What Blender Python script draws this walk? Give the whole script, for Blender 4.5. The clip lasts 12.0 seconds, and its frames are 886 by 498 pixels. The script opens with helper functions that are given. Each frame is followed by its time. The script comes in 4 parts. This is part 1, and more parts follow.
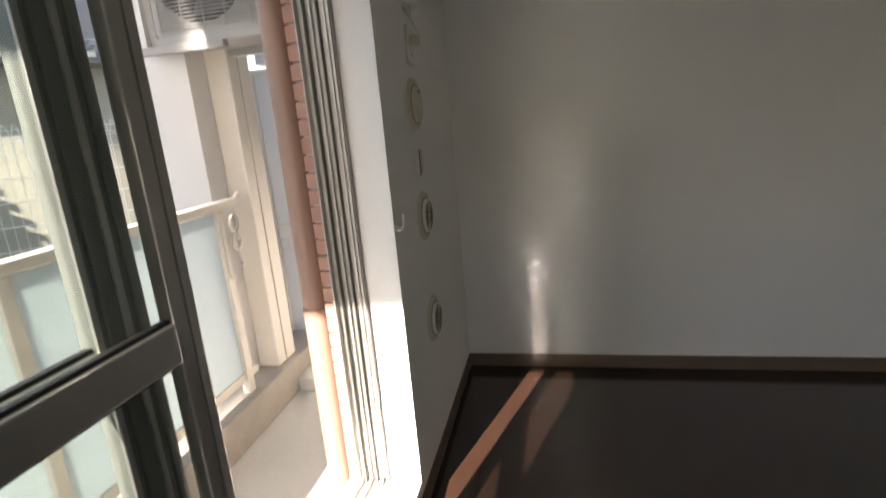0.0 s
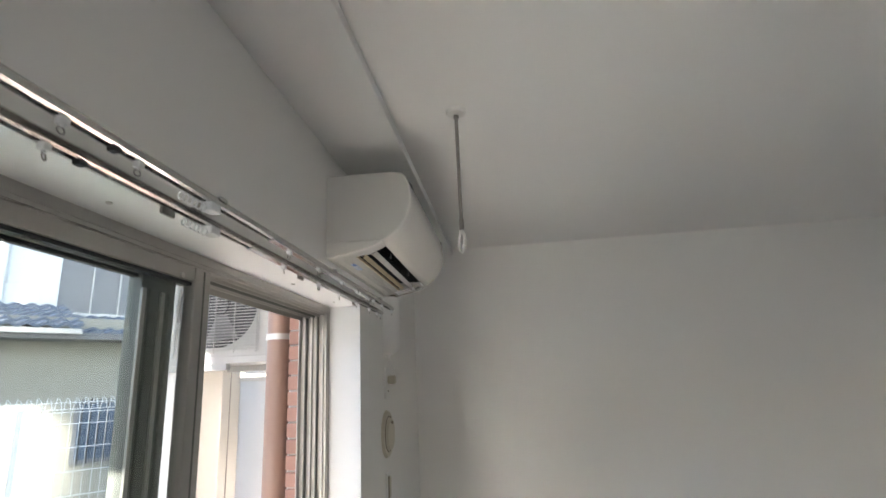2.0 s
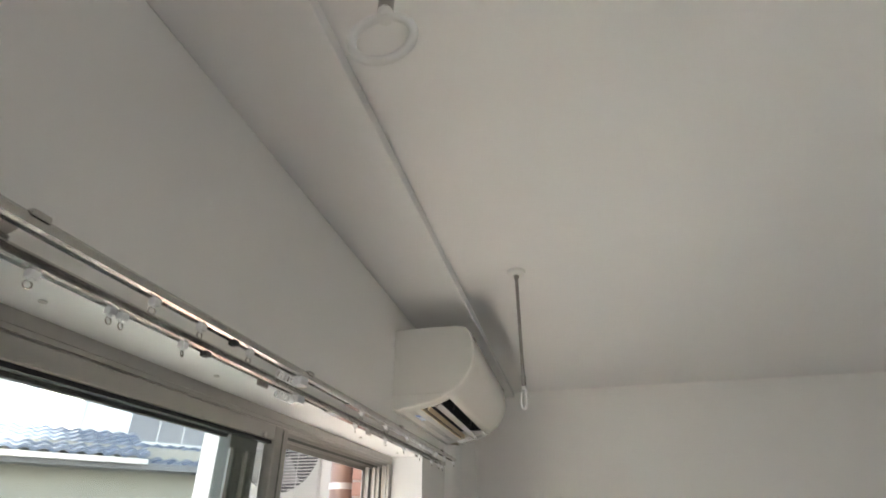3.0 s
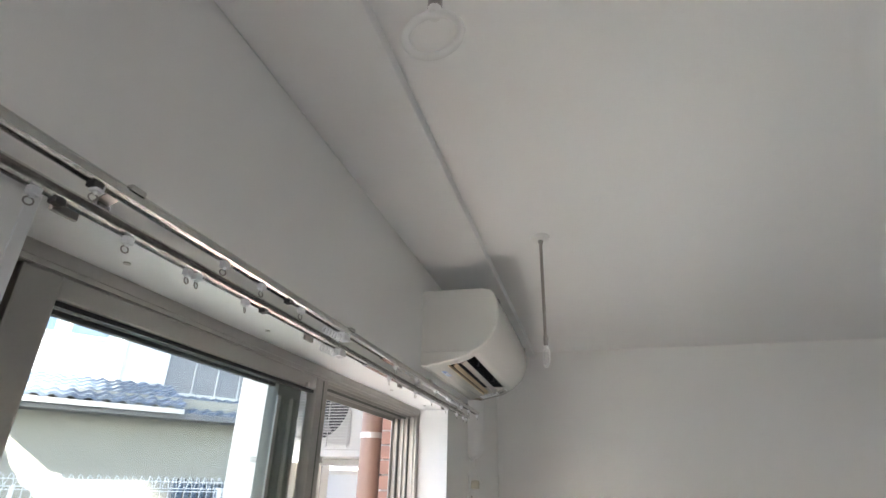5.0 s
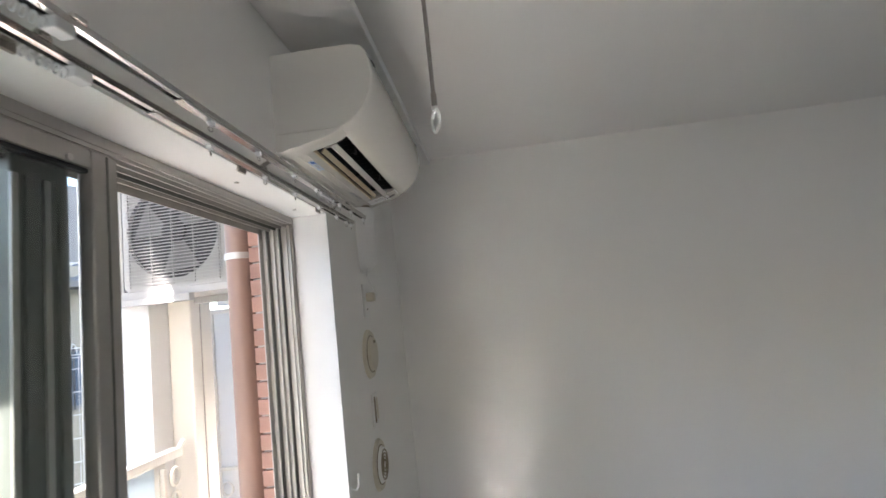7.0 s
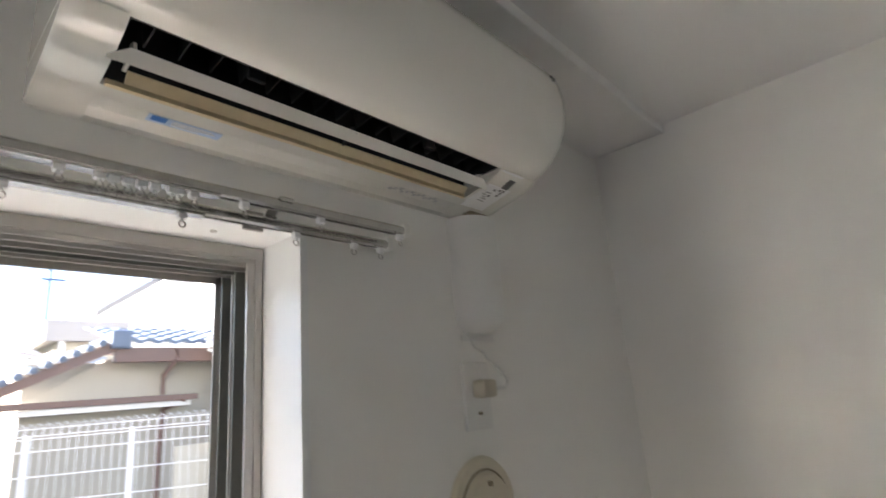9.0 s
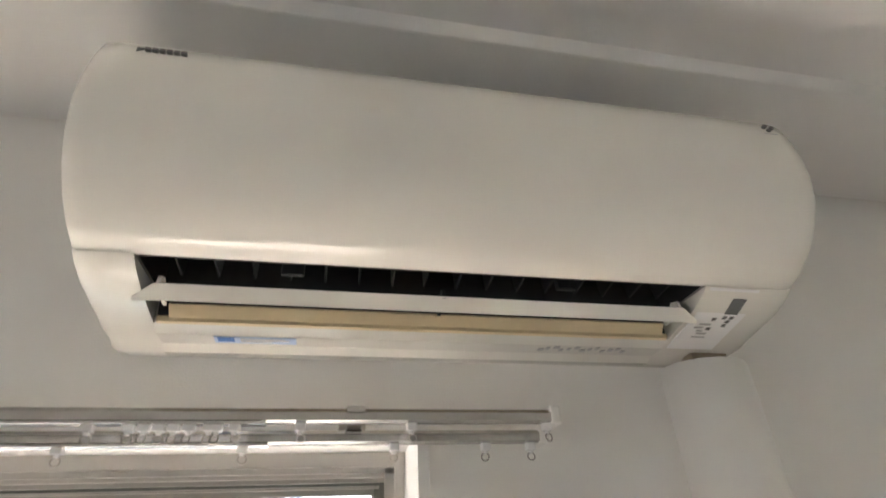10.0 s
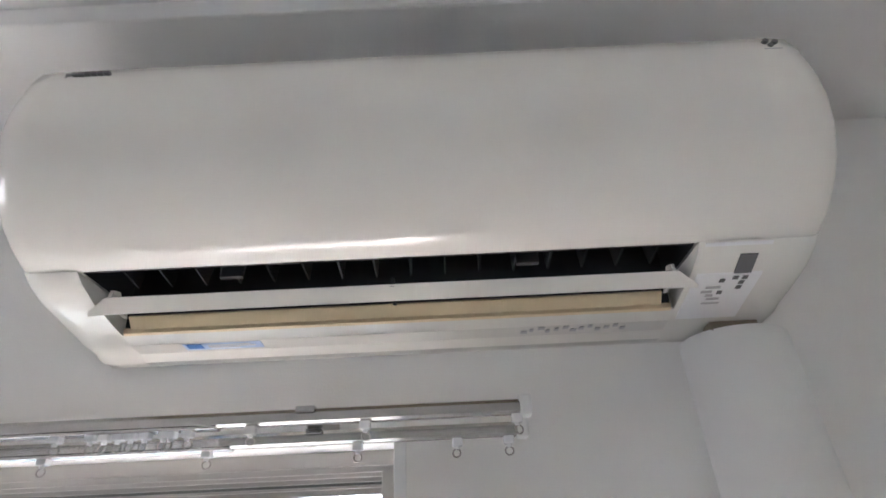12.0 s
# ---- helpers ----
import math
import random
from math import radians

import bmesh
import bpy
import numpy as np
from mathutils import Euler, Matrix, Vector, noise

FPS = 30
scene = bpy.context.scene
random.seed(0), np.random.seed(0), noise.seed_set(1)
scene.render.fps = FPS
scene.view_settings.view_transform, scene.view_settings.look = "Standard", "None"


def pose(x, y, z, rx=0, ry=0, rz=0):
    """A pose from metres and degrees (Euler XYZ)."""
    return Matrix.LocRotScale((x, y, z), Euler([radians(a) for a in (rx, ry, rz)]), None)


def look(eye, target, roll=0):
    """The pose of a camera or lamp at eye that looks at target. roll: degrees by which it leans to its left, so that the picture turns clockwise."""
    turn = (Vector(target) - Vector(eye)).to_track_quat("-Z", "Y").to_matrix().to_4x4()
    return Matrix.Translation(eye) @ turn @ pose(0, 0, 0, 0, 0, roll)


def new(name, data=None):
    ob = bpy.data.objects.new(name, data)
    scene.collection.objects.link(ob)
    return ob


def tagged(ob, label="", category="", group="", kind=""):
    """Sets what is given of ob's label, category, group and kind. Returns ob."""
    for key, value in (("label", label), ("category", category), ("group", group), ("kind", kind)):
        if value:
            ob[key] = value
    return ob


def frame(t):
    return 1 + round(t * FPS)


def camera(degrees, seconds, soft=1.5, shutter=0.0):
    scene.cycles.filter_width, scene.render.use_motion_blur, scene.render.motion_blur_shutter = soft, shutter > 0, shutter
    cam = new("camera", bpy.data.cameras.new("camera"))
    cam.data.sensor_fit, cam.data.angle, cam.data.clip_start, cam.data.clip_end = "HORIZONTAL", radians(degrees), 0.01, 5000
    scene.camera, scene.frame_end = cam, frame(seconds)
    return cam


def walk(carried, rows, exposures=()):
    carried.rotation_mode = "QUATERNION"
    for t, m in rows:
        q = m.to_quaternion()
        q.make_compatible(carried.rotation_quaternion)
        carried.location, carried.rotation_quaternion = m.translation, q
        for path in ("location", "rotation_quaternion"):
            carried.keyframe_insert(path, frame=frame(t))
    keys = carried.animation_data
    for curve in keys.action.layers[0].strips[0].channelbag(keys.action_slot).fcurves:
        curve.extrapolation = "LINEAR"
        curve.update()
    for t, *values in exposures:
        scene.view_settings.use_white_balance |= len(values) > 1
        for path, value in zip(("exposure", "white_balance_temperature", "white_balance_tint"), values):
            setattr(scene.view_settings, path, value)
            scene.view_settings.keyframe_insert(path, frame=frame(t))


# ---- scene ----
cam = camera(80.7, 12.0, shutter=0.25)
PATH = [
    (0, (0.486, -2.658, 1.356), (0.067, -0.763, 0.874), -4.9),
    (0.2, (0.475, -2.666, 1.404), (0.145, -0.72, 1.08), -5.2),
    (0.5, (0.441, -2.716, 1.471), (0.25, -0.726, 1.395), -5.5),
    (1, (0.464, -2.819, 1.545), (0.309, -0.834, 1.726), -4.7),
    (1.5, (0.516, -2.944, 1.579), (0.342, -0.982, 1.925), -3.5),
    (2, (0.536, -2.989, 1.601), (0.309, -1.067, 2.105), -2.7),
    (2.5, (0.535, -3.055, 1.637), (0.227, -1.223, 2.378), -1.8),
    (3, (0.549, -3.108, 1.648), (0.143, -1.401, 2.606), -0.1),
    (3.2, (0.575, -3.113, 1.642), (0.108, -1.458, 2.664), 0.8),
    (5, (0.544, -3.176, 1.625), (0.047, -1.425, 2.452), 1.4),
    (5.5, (0.546, -3.156, 1.634), (0.036, -1.355, 2.339), 0.8),
    (6, (0.55, -3.079, 1.577), (0.073, -1.197, 2.061), -1.7),
    (6.5, (0.55, -2.944, 1.526), (0.215, -0.995, 1.825), -4.9),
    (7, (0.52, -2.749, 1.538), (0.331, -0.773, 1.782), -6.3),
    (7.2, (0.512, -2.678, 1.534), (0.368, -0.699, 1.78), -7.1),
    (8.8, (0.702, -1.669, 1.601), (-0.377, -0.047, 2.051), -4.8),
    (9, (0.696, -1.577, 1.635), (-0.593, -0.14, 2.158), -4.9),
    (9.4, (0.694, -1.439, 1.678), (-0.9, -0.478, 2.408), -4.4),
    (9.5, (0.691, -1.39, 1.688), (-0.96, -0.586, 2.48), -3.9),
    (10, (0.663, -1.246, 1.763), (-1.013, -0.865, 2.785), -2.9),
    (10.5, (0.666, -1.127, 1.78), (-0.99, -1.093, 2.9), -0.6),
    (11, (0.656, -1.072, 1.784), (-0.996, -1.167, 2.907), -0.4),
    (11.5, (0.645, -1.07, 1.78), (-1.016, -1.165, 2.89), -1.4),
    (12, (0.634, -1.072, 1.77), (-1.092, -1.074, 2.781), -2.7),
]
EXPOSURES = [(0, 2.6, 7237, 17), (0.5, 2.82, 7623, 17), (1, 3.27, 8685, 17), (1.5, 3.47, 8395, 16), (2.0, 3.57, 6658, 16), (3, 3.9, 6948, 16), (5.5, 3.85, 6417, 17), (6.5, 3.25, 6369, 16), (7, 3.61, 6562, 17), (9.0, 3.65, 6755, 17), (9.5, 4.0, 6755, 17), (10, 4.42, 7141, 18), (10.5, 4.51, 6851, 19), (11, 4.45, 6465, 20), (12, 4.5, 6224, 20)]
walk(cam, [(t, look(eye, target, roll)) for t, eye, target, roll in PATH], EXPOSURES)

# ---- light ----
SUN_EL, SUN_AZ = 35.0, 197.1
world = bpy.data.worlds.new("world")
scene.world = world
world.use_nodes = True
sky = world.node_tree.nodes.new("ShaderNodeTexSky")
sky.sky_type = "NISHITA"
sky.sun_disc = False
sky.sun_elevation = radians(SUN_EL)
sky.sun_rotation = radians(SUN_AZ)
world.node_tree.links.new(sky.outputs[0], world.node_tree.nodes["Background"].inputs[0])
world.node_tree.nodes["Background"].inputs[1].default_value = 0.075
sun = new("sun", bpy.data.lights.new("sun", "SUN"))
sun.data.energy = 5.0
sun.data.angle = radians(0.53)
sun.data.color = (1.0, 0.96, 0.90)
to_sun = Vector((math.sin(radians(SUN_AZ)) * math.cos(radians(SUN_EL)),
                 math.cos(radians(SUN_AZ)) * math.cos(radians(SUN_EL)), math.sin(radians(SUN_EL))))
sun.matrix_world = look(to_sun * 30, (0, 0, 0))
# sky light through the far window behind the walker
far = new("far_window_light", bpy.data.lights.new("far_window_light", "AREA"))
far.data.shape = "RECTANGLE"
far.data.size, far.data.size_y = 0.8, 0.8
far.data.energy = 0.5
far.data.color = (0.88, 0.95, 1.0)
far.matrix_world = look((1.75, -5.27, 1.35), (1.75, 0, 1.35))


# sun mirrored by the glossy floor keeps its sharp streak on the end wall
scene.cycles.blur_glossy = 0.0
scene.cycles.sample_clamp_indirect = 200.0


# ---- materials ----
def mat(name, base, rough=0.5, metal=0.0, var=0.1, scale=3.0, bump=0.0, grain=150.0, coat=0.0, rnd=0.0, streak=None):
    m = bpy.data.materials.new(name)
    m.use_nodes = True
    nt = m.node_tree
    b = nt.nodes["Principled BSDF"]
    b.inputs["Metallic"].default_value = metal
    b.inputs["Coat Weight"].default_value = coat
    b.inputs["Coat Roughness"].default_value = 0.08
    tc = nt.nodes.new("ShaderNodeTexCoord")
    mp = nt.nodes.new("ShaderNodeMapping")
    if streak:
        mp.inputs["Scale"].default_value = streak
    nt.links.new(tc.outputs["Object"], mp.inputs[0])
    n1 = nt.nodes.new("ShaderNodeTexNoise")
    n1.inputs["Scale"].default_value = scale
    n1.inputs["Detail"].default_value = 6
    n2 = nt.nodes.new("ShaderNodeTexNoise")
    n2.inputs["Scale"].default_value = grain
    n2.inputs["Detail"].default_value = 3
    for n in (n1, n2):
        nt.links.new(mp.outputs[0], n.inputs["Vector"])
    mix = nt.nodes.new("ShaderNodeMix")
    mix.data_type = "RGBA"
    mix.inputs[6].default_value = (*[c * (1 - var) for c in base], 1)
    mix.inputs[7].default_value = (*[min(1, c * (1 + var)) for c in base], 1)
    add = nt.nodes.new("ShaderNodeMath")
    add.operation = "MULTIPLY_ADD"
    add.inputs[1].default_value = 0.35
    nt.links.new(n2.outputs[0], add.inputs[0])
    half = nt.nodes.new("ShaderNodeMath")
    half.operation = "MULTIPLY"
    half.inputs[1].default_value = 0.65
    nt.links.new(n1.outputs[0], half.inputs[0])
    nt.links.new(half.outputs[0], add.inputs[2])
    fac = add.outputs[0]
    if rnd:
        oi = nt.nodes.new("ShaderNodeObjectInfo")
        r = nt.nodes.new("ShaderNodeMath")
        r.operation = "MULTIPLY_ADD"
        r.inputs[1].default_value = rnd
        nt.links.new(oi.outputs["Random"], r.inputs[0])
        nt.links.new(fac, r.inputs[2])
        fac = r.outputs[0]
    nt.links.new(fac, mix.inputs[0])
    nt.links.new(mix.outputs[2], b.inputs["Base Color"])
    rr = nt.nodes.new("ShaderNodeMapRange")
    rr.inputs[3].default_value = max(0.02, rough * 0.85)
    rr.inputs[4].default_value = min(1, rough * 1.15)
    nt.links.new(n1.outputs[0], rr.inputs[0])
    nt.links.new(rr.outputs[0], b.inputs["Roughness"])
    if bump:
        bp = nt.nodes.new("ShaderNodeBump")
        bp.inputs["Strength"].default_value = bump
        bp.inputs["Distance"].default_value = 0.002
        nt.links.new(n2.outputs[0], bp.inputs["Height"])
        nt.links.new(bp.outputs[0], b.inputs["Normal"])
    return m


def glass_mat(name, tint):
    m = bpy.data.materials.new(name)
    m.use_nodes = True
    nt = m.node_tree
    nt.nodes.remove(nt.nodes["Principled BSDF"])
    tr = nt.nodes.new("ShaderNodeBsdfTransparent")
    tr.inputs[0].default_value = (*tint, 1)
    gl = nt.nodes.new("ShaderNodeBsdfGlossy")
    gl.inputs["Roughness"].default_value = 0.0
    lw = nt.nodes.new("ShaderNodeLayerWeight")
    pw = nt.nodes.new("ShaderNodeMath")
    pw.operation = "POWER"
    pw.inputs[1].default_value = 5.0
    nt.links.new(lw.outputs["Facing"], pw.inputs[0])
    fr = nt.nodes.new("ShaderNodeMath")
    fr.operation = "MULTIPLY_ADD"
    fr.inputs[1].default_value = 0.9
    fr.inputs[2].default_value = 0.035
    nt.links.new(pw.outputs[0], fr.inputs[0])
    mx = nt.nodes.new("ShaderNodeMixShader")
    nt.links.new(fr.outputs[0], mx.inputs[0])
    nt.links.new(tr.outputs[0], mx.inputs[1])
    nt.links.new(gl.outputs[0], mx.inputs[2])
    nt.links.new(mx.outputs[0], nt.nodes["Material Output"].inputs[0])
    return m


def frosted_mat(name, col):
    m = bpy.data.materials.new(name)
    m.use_nodes = True
    nt = m.node_tree
    b = nt.nodes["Principled BSDF"]
    b.inputs["Base Color"].default_value = (*col, 1)
    b.inputs["Roughness"].default_value = 0.45
    tl = nt.nodes.new("ShaderNodeBsdfTranslucent")
    tl.inputs[0].default_value = (*col, 1)
    mx = nt.nodes.new("ShaderNodeMixShader")
    mx.inputs[0].default_value = 0.6
    nt.links.new(b.outputs[0], mx.inputs[1])
    nt.links.new(tl.outputs[0], mx.inputs[2])
    nt.links.new(mx.outputs[0], nt.nodes["Material Output"].inputs[0])
    return m


WALLPAPER = mat("white_wallpaper", (0.86, 0.845, 0.81), 0.75, var=0.03, scale=1.5, bump=0.2, grain=380)
CEILPAPER = mat("white_ceiling_paper", (0.87, 0.86, 0.84), 0.8, var=0.025, scale=1.2, bump=0.2, grain=320)
FLOORING = mat("dark_glossy_flooring", (0.036, 0.018, 0.012), 0.15, var=0.45, scale=2.0, grain=60, streak=(14, 1.2, 1))
FLOORING.node_tree.nodes["Principled BSDF"].inputs["Specular IOR Level"].default_value = 0.85
BOARD = mat("brown_baseboard", (0.16, 0.11, 0.075), 0.4, var=0.25, scale=4, streak=(2, 2, 20))
TRIMWHITE = mat("white_trim_board", (0.82, 0.82, 0.81), 0.4, var=0.03, scale=5, bump=0.05)
ALU = mat("champagne_aluminium", (0.43, 0.41, 0.385), 0.36, metal=0.75, var=0.08, scale=6, streak=(1, 1, 1))
ALUDARK = mat("dark_grey_aluminium", (0.16, 0.165, 0.15), 0.42, metal=0.4, var=0.2, scale=9)
ALULIGHT = mat("pale_aluminium_track", (0.55, 0.53, 0.50), 0.38, metal=0.6, var=0.1, scale=8)
RUBBER = mat("black_rubber", (0.02, 0.02, 0.02), 0.6)
CHROME = mat("polished_rail_steel", (0.50, 0.485, 0.47), 0.22, metal=1.0, var=0.06, scale=20)
STEELROD = mat("brushed_rod_steel", (0.34, 0.32, 0.30), 0.3, metal=1.0, var=0.08, scale=30)
PLASTIC = mat("white_plastic", (0.80, 0.79, 0.76), 0.35, var=0.03, scale=10)
CLEARISH = mat("milky_runner_plastic", (0.82, 0.82, 0.82), 0.25, var=0.04, scale=40)
ACWHITE = mat("cream_appliance_plastic", (0.81, 0.79, 0.735), 0.16, var=0.02, scale=3, coat=0.35)
ACPANEL = mat("white_control_panel", (0.80, 0.80, 0.80), 0.35, var=0.02)
ACYELLOW = mat("yellowed_plastic", (0.76, 0.62, 0.40), 0.4, var=0.07, scale=7)
# Near-black base colours stand in for the shade inside the air outlet.
ACDARK = mat("cavity_shade_black", (0.012, 0.013, 0.013), 0.6, var=0.4, scale=20)
ACVANE = mat("vane_shade_black", (0.014, 0.016, 0.016), 0.5, var=0.2)
INKGREY = mat("grey_print", (0.12, 0.12, 0.12), 0.5)
INKPALE = mat("pale_grey_print", (0.42, 0.42, 0.42), 0.5)
INKBLUE = mat("blue_sticker_print", (0.03, 0.16, 0.52), 0.4)
INKSKY = mat("pale_blue_sticker", (0.45, 0.58, 0.76), 0.4)
VENTCREAM = mat("aged_cream_plastic", (0.60, 0.55, 0.44), 0.45, var=0.08, scale=12)
VENTDARK = mat("dusty_vent_slot", (0.24, 0.20, 0.14), 0.8, var=0.3, scale=40)
BRICK = mat("terracotta_brick_tile", (0.30, 0.165, 0.125), 0.7, var=0.18, scale=10, bump=0.5, grain=120, rnd=0.5)
MORTAR = mat("grey_mortar", (0.38, 0.34, 0.31), 0.9, var=0.12, scale=12, bump=0.6, grain=90)
PIPE = mat("pinkish_brown_pipe", (0.27, 0.17, 0.13), 0.42, var=0.08, scale=5)
CONCRETE = mat("pale_concrete", (0.56, 0.55, 0.52), 0.85, var=0.22, scale=3, bump=0.6, grain=70)
KERBDIRT = mat("dirty_concrete_edge", (0.34, 0.31, 0.27), 0.9, var=0.4, scale=9, bump=0.7, grain=80)
EXTWHITE = mat("white_exterior_paint", (0.70, 0.69, 0.665), 0.7, var=0.05, scale=2, bump=0.3, grain=60)
RAILCREAM = mat("cream_aluminium_railing", (0.66, 0.62, 0.55), 0.4, var=0.06, scale=6)
FROST = frosted_mat("frosted_panel", (0.70, 0.76, 0.76))
GLASS = glass_mat("window_glass", (0.93, 0.955, 0.945))
UNIT = mat("ivory_unit_paint", (0.38, 0.375, 0.355), 0.45, var=0.05, scale=5)
FANDARK = mat("dark_fan_grille", (0.035, 0.035, 0.035), 0.5, var=0.2)
HOUSEWALL = mat("cream_house_render", (0.34, 0.315, 0.26), 0.85, var=0.06, scale=1.5, bump=0.5, grain=40)
HOUSEBROWN = mat("brown_eave_paint", (0.14, 0.085, 0.065), 0.5, var=0.15, scale=4)
HOUSEGREY = mat("dark_grey_soffit", (0.17, 0.165, 0.16), 0.6, var=0.1, scale=4)
TILE = mat("blue_grey_roof_tile", (0.10, 0.125, 0.165), 0.32, var=0.2, scale=5, bump=0.2)
SHUTTER = mat("grey_shutter", (0.22, 0.215, 0.215), 0.5, var=0.06, scale=6)
FENCEWHITE = mat("white_fence_wire", (0.80, 0.80, 0.79), 0.4, var=0.03)
DARKPANE = mat("dark_far_window", (0.10, 0.14, 0.20), 0.12, var=0.2)
GROUND = mat("pale_asphalt_ground", (0.13, 0.13, 0.125), 0.9, var=0.2, scale=1.5, bump=0.5, grain=30)
TRAINGREEN = mat("pale_green_train_paint", (0.10, 0.19, 0.21), 0.35, var=0.05, scale=1)
TRAINROOF = mat("grey_blue_train_roof", (0.22, 0.27, 0.36), 0.5, var=0.1)
TOWER = mat("galvanised_lattice_steel", (0.06, 0.10, 0.20), 0.5, metal=0.3, var=0.1)
CABLE = mat("black_cable", (0.03, 0.03, 0.035), 0.6)
LEAF = mat("shrub_leaf", (0.09, 0.15, 0.05), 0.6, var=0.4, scale=3)
ORANGE = mat("orange_sign_paint", (0.75, 0.36, 0.08), 0.5)


# ---- mesh helpers ----
def bx(bm, x0, x1, y0, y1, z0, z1, bevel=0.0):
    r = bmesh.ops.create_cube(bm, size=1)
    vs = r["verts"]
    for v in vs:
        v.co = Vector((x0 if v.co.x < 0 else x1, y0 if v.co.y < 0 else y1, z0 if v.co.z < 0 else z1))
    if bevel:
        es = list({e for v in vs for e in v.link_edges})
        bmesh.ops.bevel(bm, geom=es, offset=bevel, segments=2, affect="EDGES", profile=0.6)
    return bm


def box(x0, x1, y0, y1, z0, z1, bevel=0.0):
    return bx(bmesh.new(), x0, x1, y0, y1, z0, z1, bevel)


def rod(bm, p, q, r, seg=10, r2=None):
    p, q = Vector(p), Vector(q)
    d = q - p
    m = Matrix.Translation((p + q) / 2) @ d.to_track_quat("Z", "Y").to_matrix().to_4x4()
    bmesh.ops.create_cone(bm, cap_ends=True, segments=seg, radius1=r, radius2=r if r2 is None else r2, depth=d.length, matrix=m)
    return bm


def tube(bm, pts, r, seg=6):
    """One continuous round bar through the points."""
    pts = [Vector(p) for p in pts]
    secs = []
    for i, p in enumerate(pts):
        d = (pts[min(i + 1, len(pts) - 1)] - pts[max(i - 1, 0)]).normalized()
        q = d.to_track_quat("Z", "Y")
        secs.append([p + q @ Vector((r * math.cos(a), r * math.sin(a), 0)) for a in (2 * math.pi * k / seg for k in range(seg))])
    return loft(bm, secs)


def ring(bm, centre, normal, radius, r, seg=24, sides=8, arc=1.0, start=0.0):
    n = Vector(normal).normalized()
    a = n.orthogonal().normalized()
    b = n.cross(a)
    c = Vector(centre)
    full = arc >= 1.0
    rows = []
    for i in range(seg if full else seg + 1):
        t = 2 * math.pi * (start + arc * i / seg)
        e = a * math.cos(t) + b * math.sin(t)
        rows.append([bm.verts.new(c + e * (radius + r * math.cos(s)) + n * r * math.sin(s))
                     for s in (2 * math.pi * j / sides for j in range(sides))])
    for i in range(len(rows) if full else len(rows) - 1):
        for j in range(sides):
            k, l = (i + 1) % len(rows), (j + 1) % sides
            bm.faces.new((rows[i][j], rows[k][j], rows[k][l], rows[i][l]))
    return bm


def loft(bm, sections, closed=True):
    """Skin between rings of points with the same count; capped at both ends."""
    rows = [[bm.verts.new(p) for p in s] for s in sections]
    n = len(rows[0])
    for a, b in zip(rows[:-1], rows[1:]):
        for i in range(n if closed else n - 1):
            j = (i + 1) % n
            bm.faces.new((a[i], a[j], b[j], b[i]))
    if closed:
        bm.faces.new(rows[0][::-1])
        bm.faces.new(rows[-1])
    bmesh.ops.recalc_face_normals(bm, faces=bm.faces)
    return bm


def prism(profile, y0, y1):
    """A profile in x, z drawn out along y."""
    return loft(bmesh.new(), [[(x, y0, z) for x, z in profile], [(x, y1, z) for x, z in profile]])


def disc_y(bm, centre, radius, depth, seg=32):
    return rod(bm, centre, Vector(centre) + Vector((depth, 0, 0)), radius, seg)


def mesh_of(name, bm, material, smooth=False):
    me = bpy.data.meshes.new(name)
    bm.to_mesh(me)
    bm.free()
    me.materials.append(material)
    if smooth:
        for p in me.polygons:
            p.use_smooth = True
        me.set_sharp_from_angle(angle=radians(40))
    return me


def solid(name, bm, material, label="", category="", group="", kind="", smooth=False):
    return tagged(new(name, mesh_of(name, bm, material, smooth)), label, category, group, kind)


def root(name, loc, label="", category="", group="", kind=""):
    e = new(name)
    e.location = loc
    e.empty_display_size = 0.05
    return tagged(e, label, category, group, kind)


def part(name, bm, material, parent, label="", smooth=False):
    """A mesh in world places, hung under a thing or a part."""
    ob = new(name, mesh_of(name, bm, material, smooth))
    top = parent
    while top.parent:
        top = top.parent
    ob.parent = parent
    ob.matrix_parent_inverse = Matrix.Translation(-top.location) if parent is top else Matrix.Identity(4)
    return tagged(ob, label)


# ---- room ----
H, BEAM_Z, BEAM_X = 2.376, 2.346, 0.238
WY0, WY1, WZ0, WZ1 = -2.826, -1.14, 0.13, 1.897
ROOM_X, ROOM_Y = 3.1, -5.2
solid("floor", box(0, ROOM_X, ROOM_Y, 0, -0.12, 0), FLOORING, "dark glossy wood flooring in the empty room", "floor", kind="structure")
solid("ceiling", box(BEAM_X, ROOM_X, ROOM_Y, 0, H, H + 0.12), CEILPAPER, "white papered ceiling", "ceiling", kind="structure")
solid("ceiling_beam", box(0, BEAM_X, ROOM_Y, 0, BEAM_Z, H + 0.12, 0.004), CEILPAPER, "shallow white papered drop along the window wall", "ceiling", kind="structure")
solid("wall_north", box(-0.26, ROOM_X + 0.15, 0, 0.1, -0.12, H + 0.12), WALLPAPER, "white papered end wall", "wall", kind="structure")
solid("wall_east", box(ROOM_X, ROOM_X + 0.15, ROOM_Y, 0, -0.12, H + 0.12), WALLPAPER, "white papered side wall", "wall", kind="structure")
bm = bmesh.new()
bx(bm, -0.26, 1.30, ROOM_Y - 0.15, ROOM_Y, -0.12, H + 0.12)
bx(bm, 2.20, ROOM_X + 0.15, ROOM_Y - 0.15, ROOM_Y, -0.12, H + 0.12)
bx(bm, 1.30, 2.20, ROOM_Y - 0.15, ROOM_Y, 1.80, H + 0.12)
